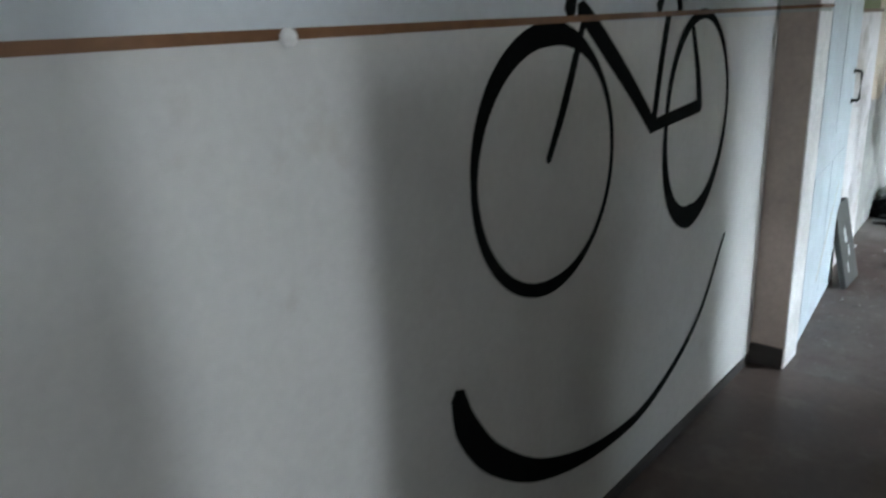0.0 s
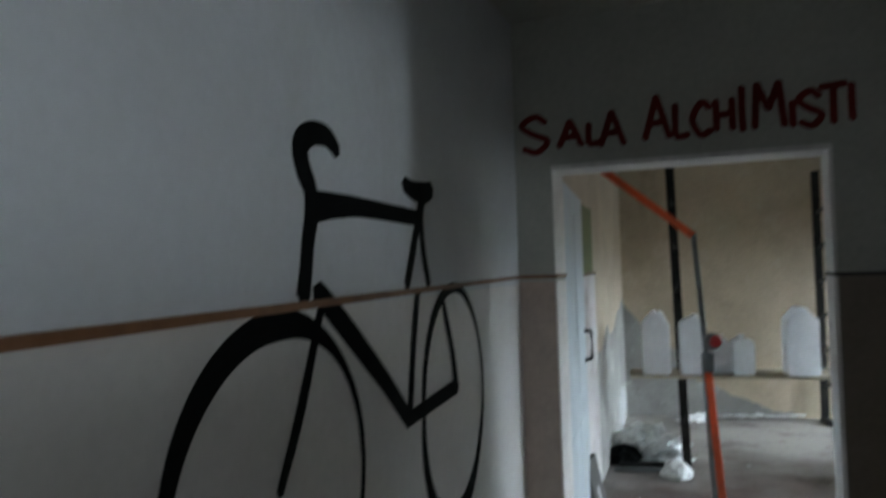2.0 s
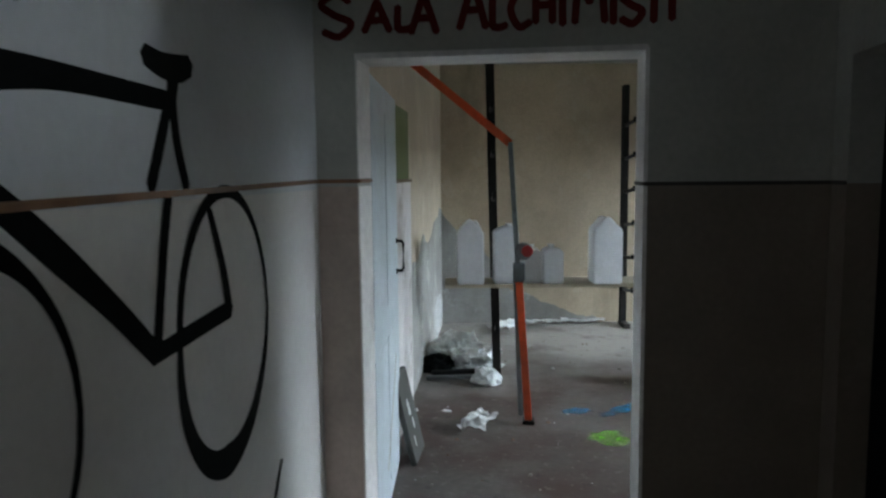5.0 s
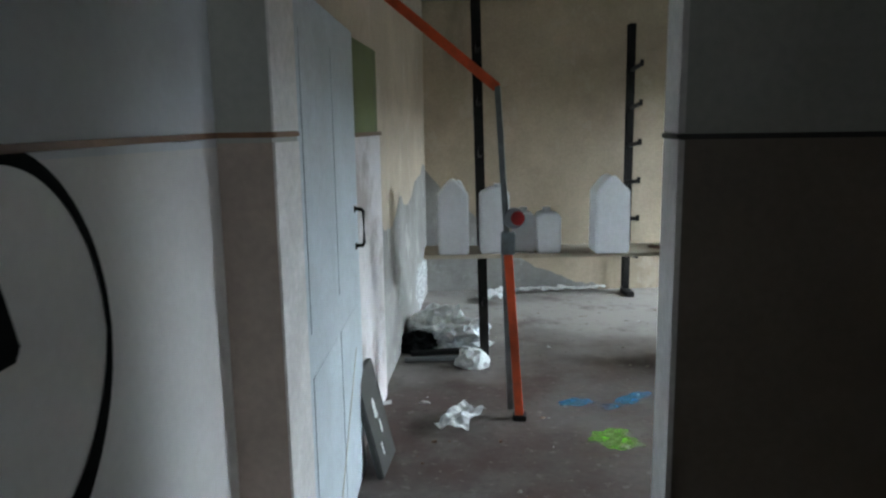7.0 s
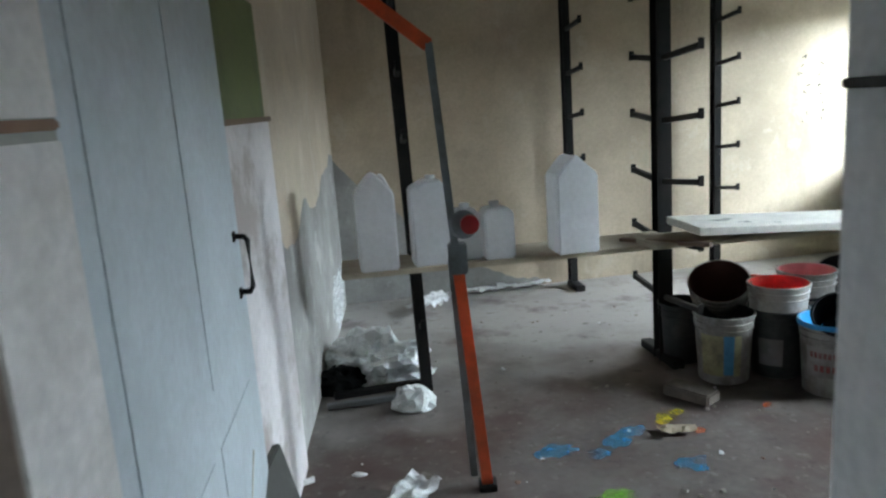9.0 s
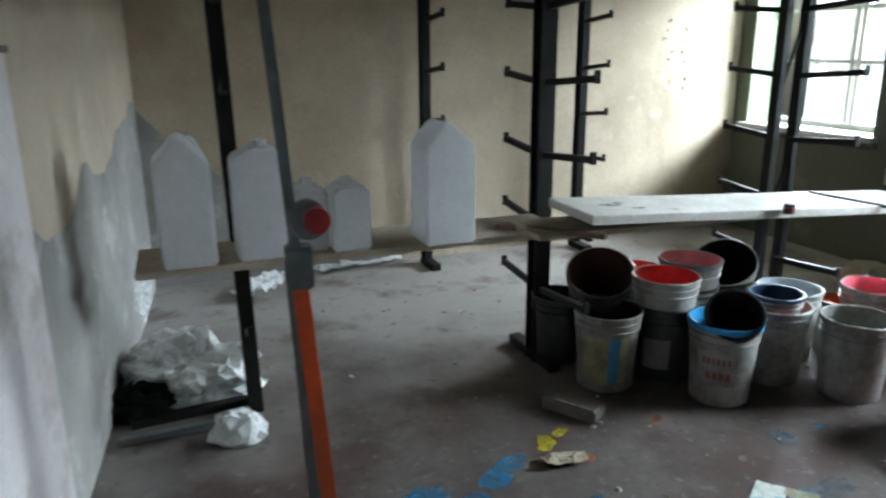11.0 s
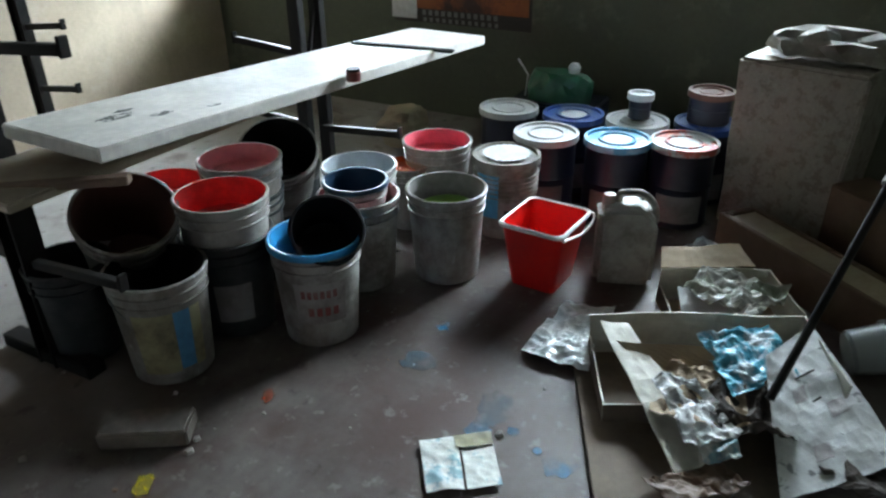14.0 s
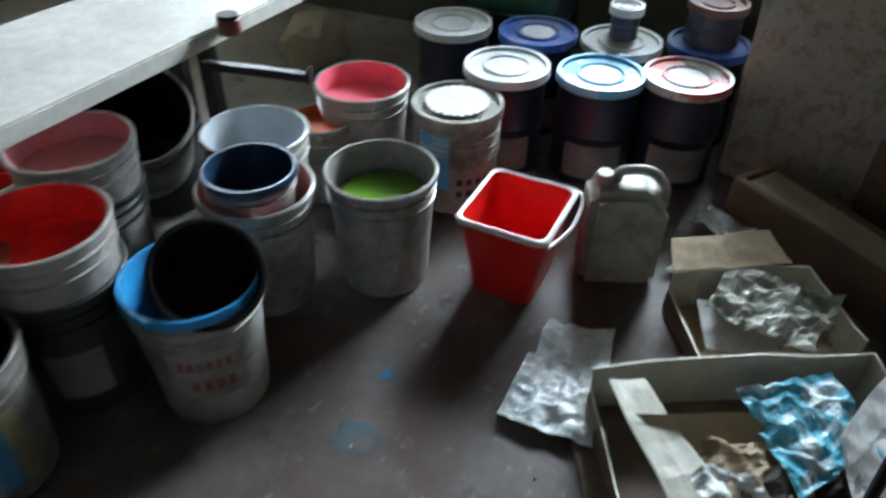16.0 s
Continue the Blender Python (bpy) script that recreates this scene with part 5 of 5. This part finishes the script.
# ---- cartons, papers and sheets on the floor ----
def carton(x, y, yaw, lx, ly, h, label, lining="card_white", flaps=()):
    t = thing("carton", label, "carton", Matrix.Translation((x, y, 0)) @ Matrix.Rotation(yaw, 4, 'Z'))
    k = 0.006
    part("bottom", boxes((-lx / 2, lx / 2, -ly / 2, ly / 2, 0.003, 0.003 + k)), "card", t)
    for nm, a in (("long_side", (-lx / 2, lx / 2, -ly / 2, -ly / 2 + k)), ("long_side", (-lx / 2, lx / 2, ly / 2 - k, ly / 2)), ("short_side", (-lx / 2, -lx / 2 + k, -ly / 2 + k, ly / 2 - k)), ("short_side", (lx / 2 - k, lx / 2, -ly / 2 + k, ly / 2 - k))):
        hh = h * (0.45 if a[2] < 0 and "long" in nm else 0.5 if a[0] < -lx / 2 + 0.001 and "short" in nm else 1.0)
        bm = boxes((*a, 0.009, hh))
        bmesh.ops.subdivide_edges(bm, edges=list(bm.edges), cuts=4, use_grid_fill=True)
        for v in bm.verts:
            v.co += Vector((noise.noise(v.co * 6 + Vector((x, 0, 0))), noise.noise(v.co * 6 + Vector((0, x, 3))), 0)) * 0.02 * (v.co.z / h) + Vector((0, 0, noise.noise(v.co * 5) * 0.02 * (v.co.z / h)))
        bm.normal_update()
        out = Vector(((a[0] + a[1]) / 2 / lx, (a[2] + a[3]) / 2 / ly, 0))
        for f_ in bm.faces:
            f_.material_index = 1 if f_.normal.dot(out) > 0.2 else 0
        part(nm, bm, [lining, "card_dirty"], t)
    for (p, q, r_, s_, mtl) in flaps:
        part("flap", crumple([p, q, r_, s_], 0.012, 7, x, 14, 0.004, 0.0), mtl, t)
    return t


c1 = carton(2.577, 4.73, math.atan2(-0.438, 0.293), 0.70, 0.36, 0.17, "torn open carton with a white lining full of scraps")
C1 = (Matrix.Translation((2.577, 4.73, 0)) @ Matrix.Rotation(math.atan2(-0.438, 0.293), 4, 'Z')).inverted()
part("flap", crumple([C1 @ Vector(p) for p in ((2.50, 5.07, 0.155), (2.56, 5.00, 0.14), (2.27, 4.56, 0.025), (2.13, 4.66, 0.025))], 0.018, 7, 2.5, 20, 0.004, 0.002), "card_white", c1, "white-lined flap folded out")
part("inner_flap", crumple([C1 @ Vector(p) for p in ((2.45, 4.985, 0.145), (2.60, 4.76, 0.135), (2.60, 4.60, 0.05), (2.44, 4.80, 0.05))], 0.012, 6, 4.5, 14, 0.004, 0.0), "card", c1, "bent brown inner flap")
solid("film_scrap", crumple([(2.38, 4.84, 0.085), (2.46, 4.74, 0.08), (2.33, 4.55, 0.045), (2.19, 4.64, 0.04)], 0.06, 11, 3.7, 30), "poly", "crumpled speckled film on the folded-out flap", "film")
solid("print_scrap", crumple([(2.25, 4.66, 0.05), (2.34, 4.58, 0.05), (2.27, 4.53, 0.035), (2.17, 4.61, 0.035)], 0.05, 14, 9.7, 18), "print", "scrap of printed wrapping on the folded-out flap", "wrapping")
solid("dark_rag", crumple([(2.38, 4.72, 0.03), (2.56, 4.60, 0.03), (2.46, 4.40, 0.02), (2.30, 4.52, 0.02)], 0.11, 9, 6.1, 30), "rag_dark", "heap of dark brown rags spilling from the carton", "rag")
solid("dark_rag", crumple([(2.36, 4.36, 0.015), (2.62, 4.28, 0.0), (2.54, 4.14, 0.0), (2.30, 4.22, 0.0)], 0.07, 9, 8.1, 26), "rag_dark", "dark crumpled rag beside the paper bag", "rag")
solid("brown_scrap", crumple([(2.05, 4.72, 0.016), (2.24, 4.58, 0.016), (2.20, 4.48, 0.016), (2.02, 4.60, 0.016)], 0.04, 14, 5.5, 26), "wood_dark", "torn brown scraps on the cardboard sheet", "scrap")
c2 = carton(3.00, 4.80, math.atan2(-0.30, 0.22), 0.42, 0.30, 0.14, "small torn carton with crushed wrappings",
            flaps=[((-0.21, 0.15, 0.14), (0.15, 0.15, 0.14), (0.12, 0.26, 0.18), (-0.18, 0.26, 0.17), "card")])
solid("wrapping", crumple([(2.90, 4.94, 0.09), (3.13, 4.90, 0.09), (3.12, 4.62, 0.085), (2.86, 4.66, 0.08)], 0.08, 10, 2.0, 30), "wrap", "crumpled clear wrapping with faded print in the small carton", "wrapping")
solid("paper_sheet", crumple([(2.83, 4.90, 0.05), (2.95, 4.97, 0.10), (3.02, 4.78, 0.09), (2.88, 4.72, 0.05)], 0.02, 6, 12.0, 14), "paper", "white paper sheet lying in the small carton", "paper")
solid("blue_bag", crumple([(2.66, 4.80, 0.10), (2.80, 4.62, 0.13), (2.62, 4.48, 0.10), (2.46, 4.62, 0.06)], 0.06, 11, 8.0), "blue_bag", "crumpled blue and white plastic bag in the carton", "bag")
solid("brown_paper", crumple([(2.26, 4.80, 0.05), (2.52, 4.86, 0.06), (2.58, 4.62, 0.06), (2.32, 4.52, 0.03)], 0.07, 9, 4.0), "card", "crumpled brown paper in the carton", "paper")
BAG = [(2.60, 4.58, 0.17), (2.86, 4.50, 0.16), (2.52, 4.16, 0.05), (2.19, 4.40, 0.02)]


def bag_part(u0, u1, v0, v1, lift, n=30):
    """A piece that follows the crumpled bag, lying just above it."""
    return crumple([quad(BAG, u0, v0), quad(BAG, u1, v0), quad(BAG, u1, v1), quad(BAG, u0, v1)], 0.016, 7, 6.0, n, 0.0012, lift)


pb_ = thing("paper_bag", "flattened white paper bag with dark specks and faint prints", "paper bag")
part("front_sheet", bag_part(0, 1, 0, 1, 0.004), "poly", pb_)
part("folded_end", bag_part(0.02, 0.98, 0.0, 0.16, 0.0058, 14), "paper", pb_, "folded white end")
for u_, v_, w_ in ((0.30, 0.34, 0.16), (0.62, 0.52, 0.18), (0.34, 0.74, 0.15)):
    part("print_mark", bag_part(u_, u_ + w_, v_, v_ + 0.10, 0.0052, 8), "print_faint", pb_, "faint grey-pink print")
part("print_bar", bag_part(0.40, 0.66, 0.27, 0.285, 0.0056, 6), "mark", pb_)
part("print_bar", bag_part(0.50, 0.60, 0.46, 0.475, 0.0056, 6), "mark", pb_)
solid("film_sheet", crumple([(2.39, 5.30, 0), (2.60, 5.31, 0), (2.64, 5.13, 0.02), (2.40, 5.05, 0)], 0.035, 11, 3.0), "foil", "crumpled shiny clear film on the floor", "film")
solid("film_sheet", crumple([(2.62, 5.30, 0), (2.76, 5.32, 0), (2.80, 5.14, 0.02), (2.64, 5.10, 0)], 0.035, 12, 13.0), "foil", "scrap of shiny film beside the carton", "film")
solid("paper_scrap", crumple([(3.16, 5.10, 0), (3.25, 5.06, 0), (3.22, 4.98, 0), (3.14, 5.0, 0)], 0.02, 12, 15.0, 12), "paper", "small white paper scrap on the floor", "paper")
solid("film_sheet", crumple([(3.42, 5.10, 0), (3.52, 5.08, 0), (3.46, 4.90, 0.02), (3.38, 4.94, 0)], 0.06, 12, 19.0), "foil", "scrap of clear film by the timber box", "film")
mt = [(1.831, 4.734, 0), (2.50, 5.16, 0), (2.86, 4.72, 0), (2.06, 4.27, 0)]
solid("floor_board", sheet(8, 8, lambda u, v: quad(mt, u, v) + Vector((0, 0, 0.014 + 0.004 * math.sin(u * 5 + v * 4))), 0.010), "card_dirty", "flat sheet of stained brown cardboard on the floor", "cardboard")
lf = thing("leaflet", "creased printed leaflet lying on the floor", "leaflet")
part("page", crumple([(1.846, 5.318, 0), (1.925, 5.238, 0), (1.772, 5.103, 0), (1.697, 5.176, 0)], 0.014, 9, 1.0, 16, 0.001, 0.003), "print", lf)
part("page", crumple([(1.93, 5.233, 0), (1.994, 5.165, 0), (1.847, 5.03, 0), (1.777, 5.098, 0)], 0.012, 9, 1.4, 16, 0.001, 0.003), "print", lf)
part("picture", crumple([(1.915, 5.245, 0.006), (1.995, 5.165, 0.006), (1.955, 5.13, 0.006), (1.88, 5.21, 0.006)], 0.010, 9, 1.2, 8, 0.001, 0.005), "label_buff", lf, "yellowish printed picture")
solid("rag", crumple([(1.12, 5.66, 0), (1.30, 5.64, 0), (1.28, 5.57, 0), (1.12, 5.58, 0)], 0.03, 20, 3.3), "rag", "small twisted beige rag on the floor", "rag")

bk = solid("concrete_brick", boxes((-0.13, 0.13, -0.06, 0.06, 0, 0.06), bevel=0.008), "brick_dusty", "dusty concrete brick lying on the floor", "brick", Matrix.Translation((1.40, 5.99, 0)) @ Matrix.Rotation(math.radians(-50), 4, 'Z'))
solid("silver_film", crinkle(0.24, 0.19, 0.16, 4.0, 1.7, 0.9, 4), "film_bright", "heap of crumpled silver film against the wall", "film", Matrix.Translation((-0.28, 6.66, 0.004)) @ Matrix.Rotation(-0.35, 4, 'Z'))
solid("bin_bag", crinkle(0.13, 0.10, 0.10, 5.1), "spray", "black plastic bag half under the silver film", "bag", Matrix.Translation((-0.47, 6.44, 0.004)))
solid("plastic_bag", crinkle(0.095, 0.065, 0.095, 8.4, 1.6, 0.5, 3), "poly", "crumpled white plastic bag on the floor", "bag", Matrix.Translation((-0.045, 6.10, 0.004)))
solid("paper_sheet", crumple([(-0.17, 5.00, 0), (-0.04, 5.30, 0), (0.09, 5.22, 0), (0.02, 4.98, 0)], 0.085, 7, 21.0), "paper", "crumpled white paper sheet on the floor", "paper")
solid("paper_sheet", crumple([(-0.14, 7.86, 0), (0.06, 8.22, 0), (0.24, 8.14, 0), (0.06, 7.84, 0)], 0.11, 9, 25.0), "paper", "crumpled white paper by the far wall", "paper")
solid("paper_strip", crumple([(0.16, 8.36, 0), (0.62, 8.43, 0), (0.62, 8.35, 0), (0.16, 8.23, 0)], 0.05, 9, 27.0), "paper", "strip of white paper along the far wall", "paper")
solid("paper_strip", crumple([(0.58, 8.44, 0), (1.06, 8.52, 0), (1.06, 8.45, 0), (0.58, 8.34, 0)], 0.05, 9, 29.0), "paper", "strip of white paper along the far wall", "paper")
slab = solid("stone_slab", boxes((-0.15, 0.15, -0.016, 0.016, 0, 0.50), bevel=0.005), "slate", "dark grey stone slab streaked with white paint, leaning on the door", "slab", Matrix.Translation((-0.335, 4.62, 0.002)) @ Matrix.Rotation(math.radians(90), 4, 'Z') @ Matrix.Rotation(math.radians(-13), 4, 'X'))
for x, z, w, h, sd in ((-0.02, 0.30, 0.050, 0.11, 1.0), (0.01, 0.20, 0.036, 0.08, 4.0), (-0.05, 0.11, 0.030, 0.07, 7.0)):
    part("paint_streak", sheet(8, 10, lambda u, v: Vector((x + (u - 0.5) * w * (0.5 + abs(noise.noise(Vector((v * 4, sd, 0)))) * 1.6), -0.0185, z + (v - 0.5) * h * (0.8 + 0.5 * noise.noise(Vector((u * 3, sd, 2)))))), 0.001), "paper", slab, "flaked white paint streak")
solid("plaster_chip", crinkle(0.030, 0.014, 0.012, 2.2, 1.6, 0.5, 2), "paper", "small white plaster chip on the floor", "chip", Matrix.Translation((-0.27, 5.42, 0.001)))
solid("plastic_bag", stone(0.17, 0.14, 0.14, 3.4), "rag", "pale plastic bag standing on the floor by the window wall", "bag", Matrix.Translation((3.80, 6.95, 0.12)))
gb = thing("green_bag", "dark green plastic bag heaped behind the paint cans", "bag", Matrix.Translation((4.10, 6.10, 0.36)))
part("sack", stone(0.11, 0.20, 0.20, 6.6), "green_bag", gb)
part("stopper", lathe([(0, 0), (0.03, 0), (0.034, 0.03), (0.02, 0.05), (0, 0.05)], 14), "lid_white", gb, m=Matrix.Translation((0.0, -0.08, 0.15)))
part("tie", tube([(-0.06, 0.18, 0.0), (-0.07, 0.16, 0.12), (-0.08, 0.22, 0.20)], 0.006, 6), "lid_white", gb)
solid("crate", boxes((-0.16, 0.16, -0.24, 0.24, 0, 0.36), bevel=0.01), "navy", "dark crate behind the paint cans", "crate", Matrix.Translation((4.10, 6.10, 0.0)) @ Matrix.Rotation(TH, 4, 'Z'))

jr = thing("clear_tub", "clear plastic tub lying on its side among the scraps", "tub", Matrix.Translation((2.97, 4.34, 0.085)) @ Matrix.Rotation(1.3, 4, 'X') @ Matrix.Rotation(0.5, 4, 'Y'))
part("wall", lathe([(0, -0.06), (0.065, -0.06), (0.075, -0.05), (0.085, 0.06), (0.09, 0.062), (0.088, 0.068), (0.081, 0.066), (0.071, -0.05), (0, -0.055)], 32), "clear", jr, smooth=True)
part("rim", lathe([(0.088, 0.058), (0.094, 0.06), (0.094, 0.07), (0.088, 0.072)], 32), "foil", jr, "milky rolled rim", True)

# broom handle and step ladder
br = thing("broom_stick", "black stick with a grey grip leaning over the carton", "stick")
part("shaft", tube([(2.42, 4.515, 0.17), (2.99, 4.40, 0.74)], 0.013, 10), "black_metal", br, smooth=True)
part("grip", tube([(2.92, 4.414, 0.67), (3.04, 4.39, 0.79)], 0.022, 12), "alu", br, "worn grey grip", True)
sl = thing("step_ladder", "worn aluminium ladder leaning on a dark wooden post", "ladder")
part("front_rail", beam((1.28, 4.08, 0.0), (2.24, 4.13, 1.02), 0.028, 0.08), "alu", sl)
part("rear_rail", beam((1.34, 3.78, 0.0), (2.30, 3.80, 1.02), 0.028, 0.08), "alu", sl)
for k in (0.28, 0.53, 0.78):
    part("rung", beam((1.28 + 0.96 * k, 4.085 + 0.05 * k, 1.02 * k), (1.34 + 0.96 * k, 3.785 + 0.02 * k, 1.02 * k), 0.03, 0.03), "alu", sl)
part("trestle", beam((2.26, 3.96, 0.0), (2.26, 3.96, 0.97), 0.05, 0.05), "wood_dark", sl, "dark wooden post holding the ladder up")

# poster on the window wall
ps = thing("wall_poster", "orange and brown picture calendar with a dark printed foot", "poster", kind="")
pa, pb, pz0, pz1 = 1.54, 2.50, 0.59, 1.50


def pane(a0, a1, z0, z1, off):
    return sheet(6, 6, lambda u, v: east(a0 + (a1 - a0) * u, off + 0.004 * math.sin((z0 + (z1 - z0) * v) * 6 + (a0 + (a1 - a0) * u) * 4) + 0.004, z0 + (z1 - z0) * v), 0.0012)


part("sheet", pane(pa, pb, pz0, pz1, 0.004), "poster_dark", ps)
part("picture", pane(pa + 0.02, pb - 0.02, 0.675, 1.366, 0.0062), "poster", ps)
part("heading", pane(pa, pb, 1.377, 1.463, 0.0062), "poster_grey", ps)
part("sun_shape", sheet(14, 5, lambda u, v: east(2.05 + (0.065 + 0.24 * v) * math.cos(math.pi * (1.0 + u)) * 1.0, 0.0105, 1.237 + (0.065 + 0.28 * v) * math.sin(math.pi * (1.0 + u))), 0.001), "poster_glow", ps)
part("tag", pane(pa - 0.02, pa + 0.165, 0.61, 0.76, 0.0085), "paper", ps, "white paper tag")
for k in range(12):
    a = pa + 0.205 + k * 0.046
    part("print_bar", pane(a, a + 0.026, 0.637, 0.669, 0.0085), "poster_grey", ps)
    part("print_bar", pane(a + 0.008, a + 0.030, 0.597, 0.623, 0.0085), "poster_grey", ps)


# ---- paint splashes on the floor ----
def splash(x, y, r, seed, material, label, sx=1.0, rot=0.0, z=0.003):
    bm = bmesh.new()
    n = 40
    vs = []
    for i in range(n):
        a = 2 * math.pi * i / n
        k = 1 + 0.55 * noise.noise(Vector((math.cos(a) * 1.7 + seed, math.sin(a) * 1.7, seed))) + 0.3 * noise.noise(Vector((math.cos(a) * 5, math.sin(a) * 5 + seed, 1)))
        k *= 1.15
        px, py = r * k * math.cos(a) * sx, r * k * math.sin(a)
        vs.append(bm.verts.new((x + px * math.cos(rot) - py * math.sin(rot), y + px * math.sin(rot) + py * math.cos(rot), z)))
    f = bm.faces.new(vs)
    r_ = bmesh.ops.extrude_face_region(bm, geom=[f])
    bmesh.ops.translate(bm, verts=[v for v in r_["geom"] if isinstance(v, bmesh.types.BMVert)], vec=(0, 0, -0.0025))
    return solid("paint_splash", bm, material, label, "paint splash", group="paint splashes", kind="structure")


splash(0.785, 5.02, 0.10, 1.0, "smear_lime", "lime green paint splash on the floor", 1.1)
for x, y, r, sd, sx, ro in ((0.99, 5.66, 0.04, 2.0, 1.8, 0.5), (1.17, 5.32, 0.05, 3.0, 1.3, 0.2), (0.91, 5.57, 0.045, 4.0, 1.5, 0.7), (1.985, 5.20, 0.032, 5.0, 1.2, 0), (2.0, 4.94, 0.03, 6.0, 1.5, 2.4), (2.05, 5.12, 0.015, 7.0, 1, 0),
                            (2.02, 5.02, 0.012, 8.0, 1, 0), (0.62, 5.52, 0.05, 8.5, 1.6, 0.3), (0.80, 5.46, 0.035, 9.5, 1.4, 0.1), (2.38, 5.62, 0.02, 10.5, 1.8, 0.4)):
    splash(x, y, r, sd, "smear_cyan", "bright blue paint splash on the floor", sx, ro)
splash(2.16, 5.55, 0.06, 17.0, "smear_pale", "faint blue paint smear on the floor", 0.7, 0.8)
splash(2.10, 5.22, 0.05, 18.0, "smear_pale", "faint blue paint smear on the floor", 1.4, 0.3)
splash(1.19, 5.77, 0.035, 11.0, "smear_yellow", "yellow paint splash on the floor", 1.5, 1.0)
splash(1.27, 5.83, 0.022, 12.0, "smear_yellow", "yellow paint splash on the floor", 1.6, 0.6)
splash(1.31, 5.62, 0.022, 13.0, "smear_orange", "reddish paint splash on the floor", 1.3)
splash(1.73, 5.84, 0.018, 14.0, "smear_orange", "orange paint splash on the floor", 1.6, 0.9)
splash(2.10, 4.60, 0.04, 15.0, "smear_yellow", "yellow paint splash on the cardboard", 1.3, 0, 0.031)
splash(2.15, 4.42, 0.038, 16.0, "smear_cyan", "blue paint splash on the cardboard", 1.6, -0.6, 0.031)

# ---- crumbs and chips on the floor ----
rng = random.Random(23)
bm = bmesh.new()
for k in range(150):
    if k < 110:
        x, y = rng.uniform(0.3, 3.3), rng.uniform(4.3, 7.8)
    else:
        x, y = rng.uniform(-0.3, 0.6), rng.uniform(3.6, 7.6)
    r = rng.choice((0.004, 0.005, 0.007, 0.010, 0.014))
    a0 = rng.uniform(0, 6)
    low, top = [], []
    for i in range(5):
        a = a0 + i * 1.2566
        k2 = rng.uniform(0.7, 1.3)
        low.append(bm.verts.new((x + r * k2 * math.cos(a), y + r * k2 * math.sin(a), 0.0005)))
        top.append(bm.verts.new((x + r * 0.7 * k2 * math.cos(a), y + r * 0.7 * k2 * math.sin(a), 0.001 + r * rng.uniform(0.3, 0.8))))
    fs = [bm.faces.new(top)]
    for i in range(5):
        fs.append(bm.faces.new((low[i], low[(i + 1) % 5], top[(i + 1) % 5], top[i])))
    m_ = rng.choice((0, 0, 0, 1, 1, 2))
    for f in fs:
        f.material_index = m_
solid("debris", bm, ["rubble", "wood_dark", "paper"], "small plaster crumbs and paper flecks strewn on the floor", "debris", kind="stuff")
solid("paper_scrap", crumple([(-0.54, 5.36, 0), (-0.47, 5.40, 0), (-0.46, 5.35, 0), (-0.53, 5.32, 0)], 0.02, 14, 33.0, 12), "paper", "small white scrap on the floor by the plaster wall", "paper")
solid("paper_scrap", crumple([(0.33, 3.98, 0), (0.40, 4.02, 0), (0.41, 3.96, 0), (0.34, 3.93, 0)], 0.02, 14, 31.0, 12), "paper", "small white paper scrap just inside the door", "paper")
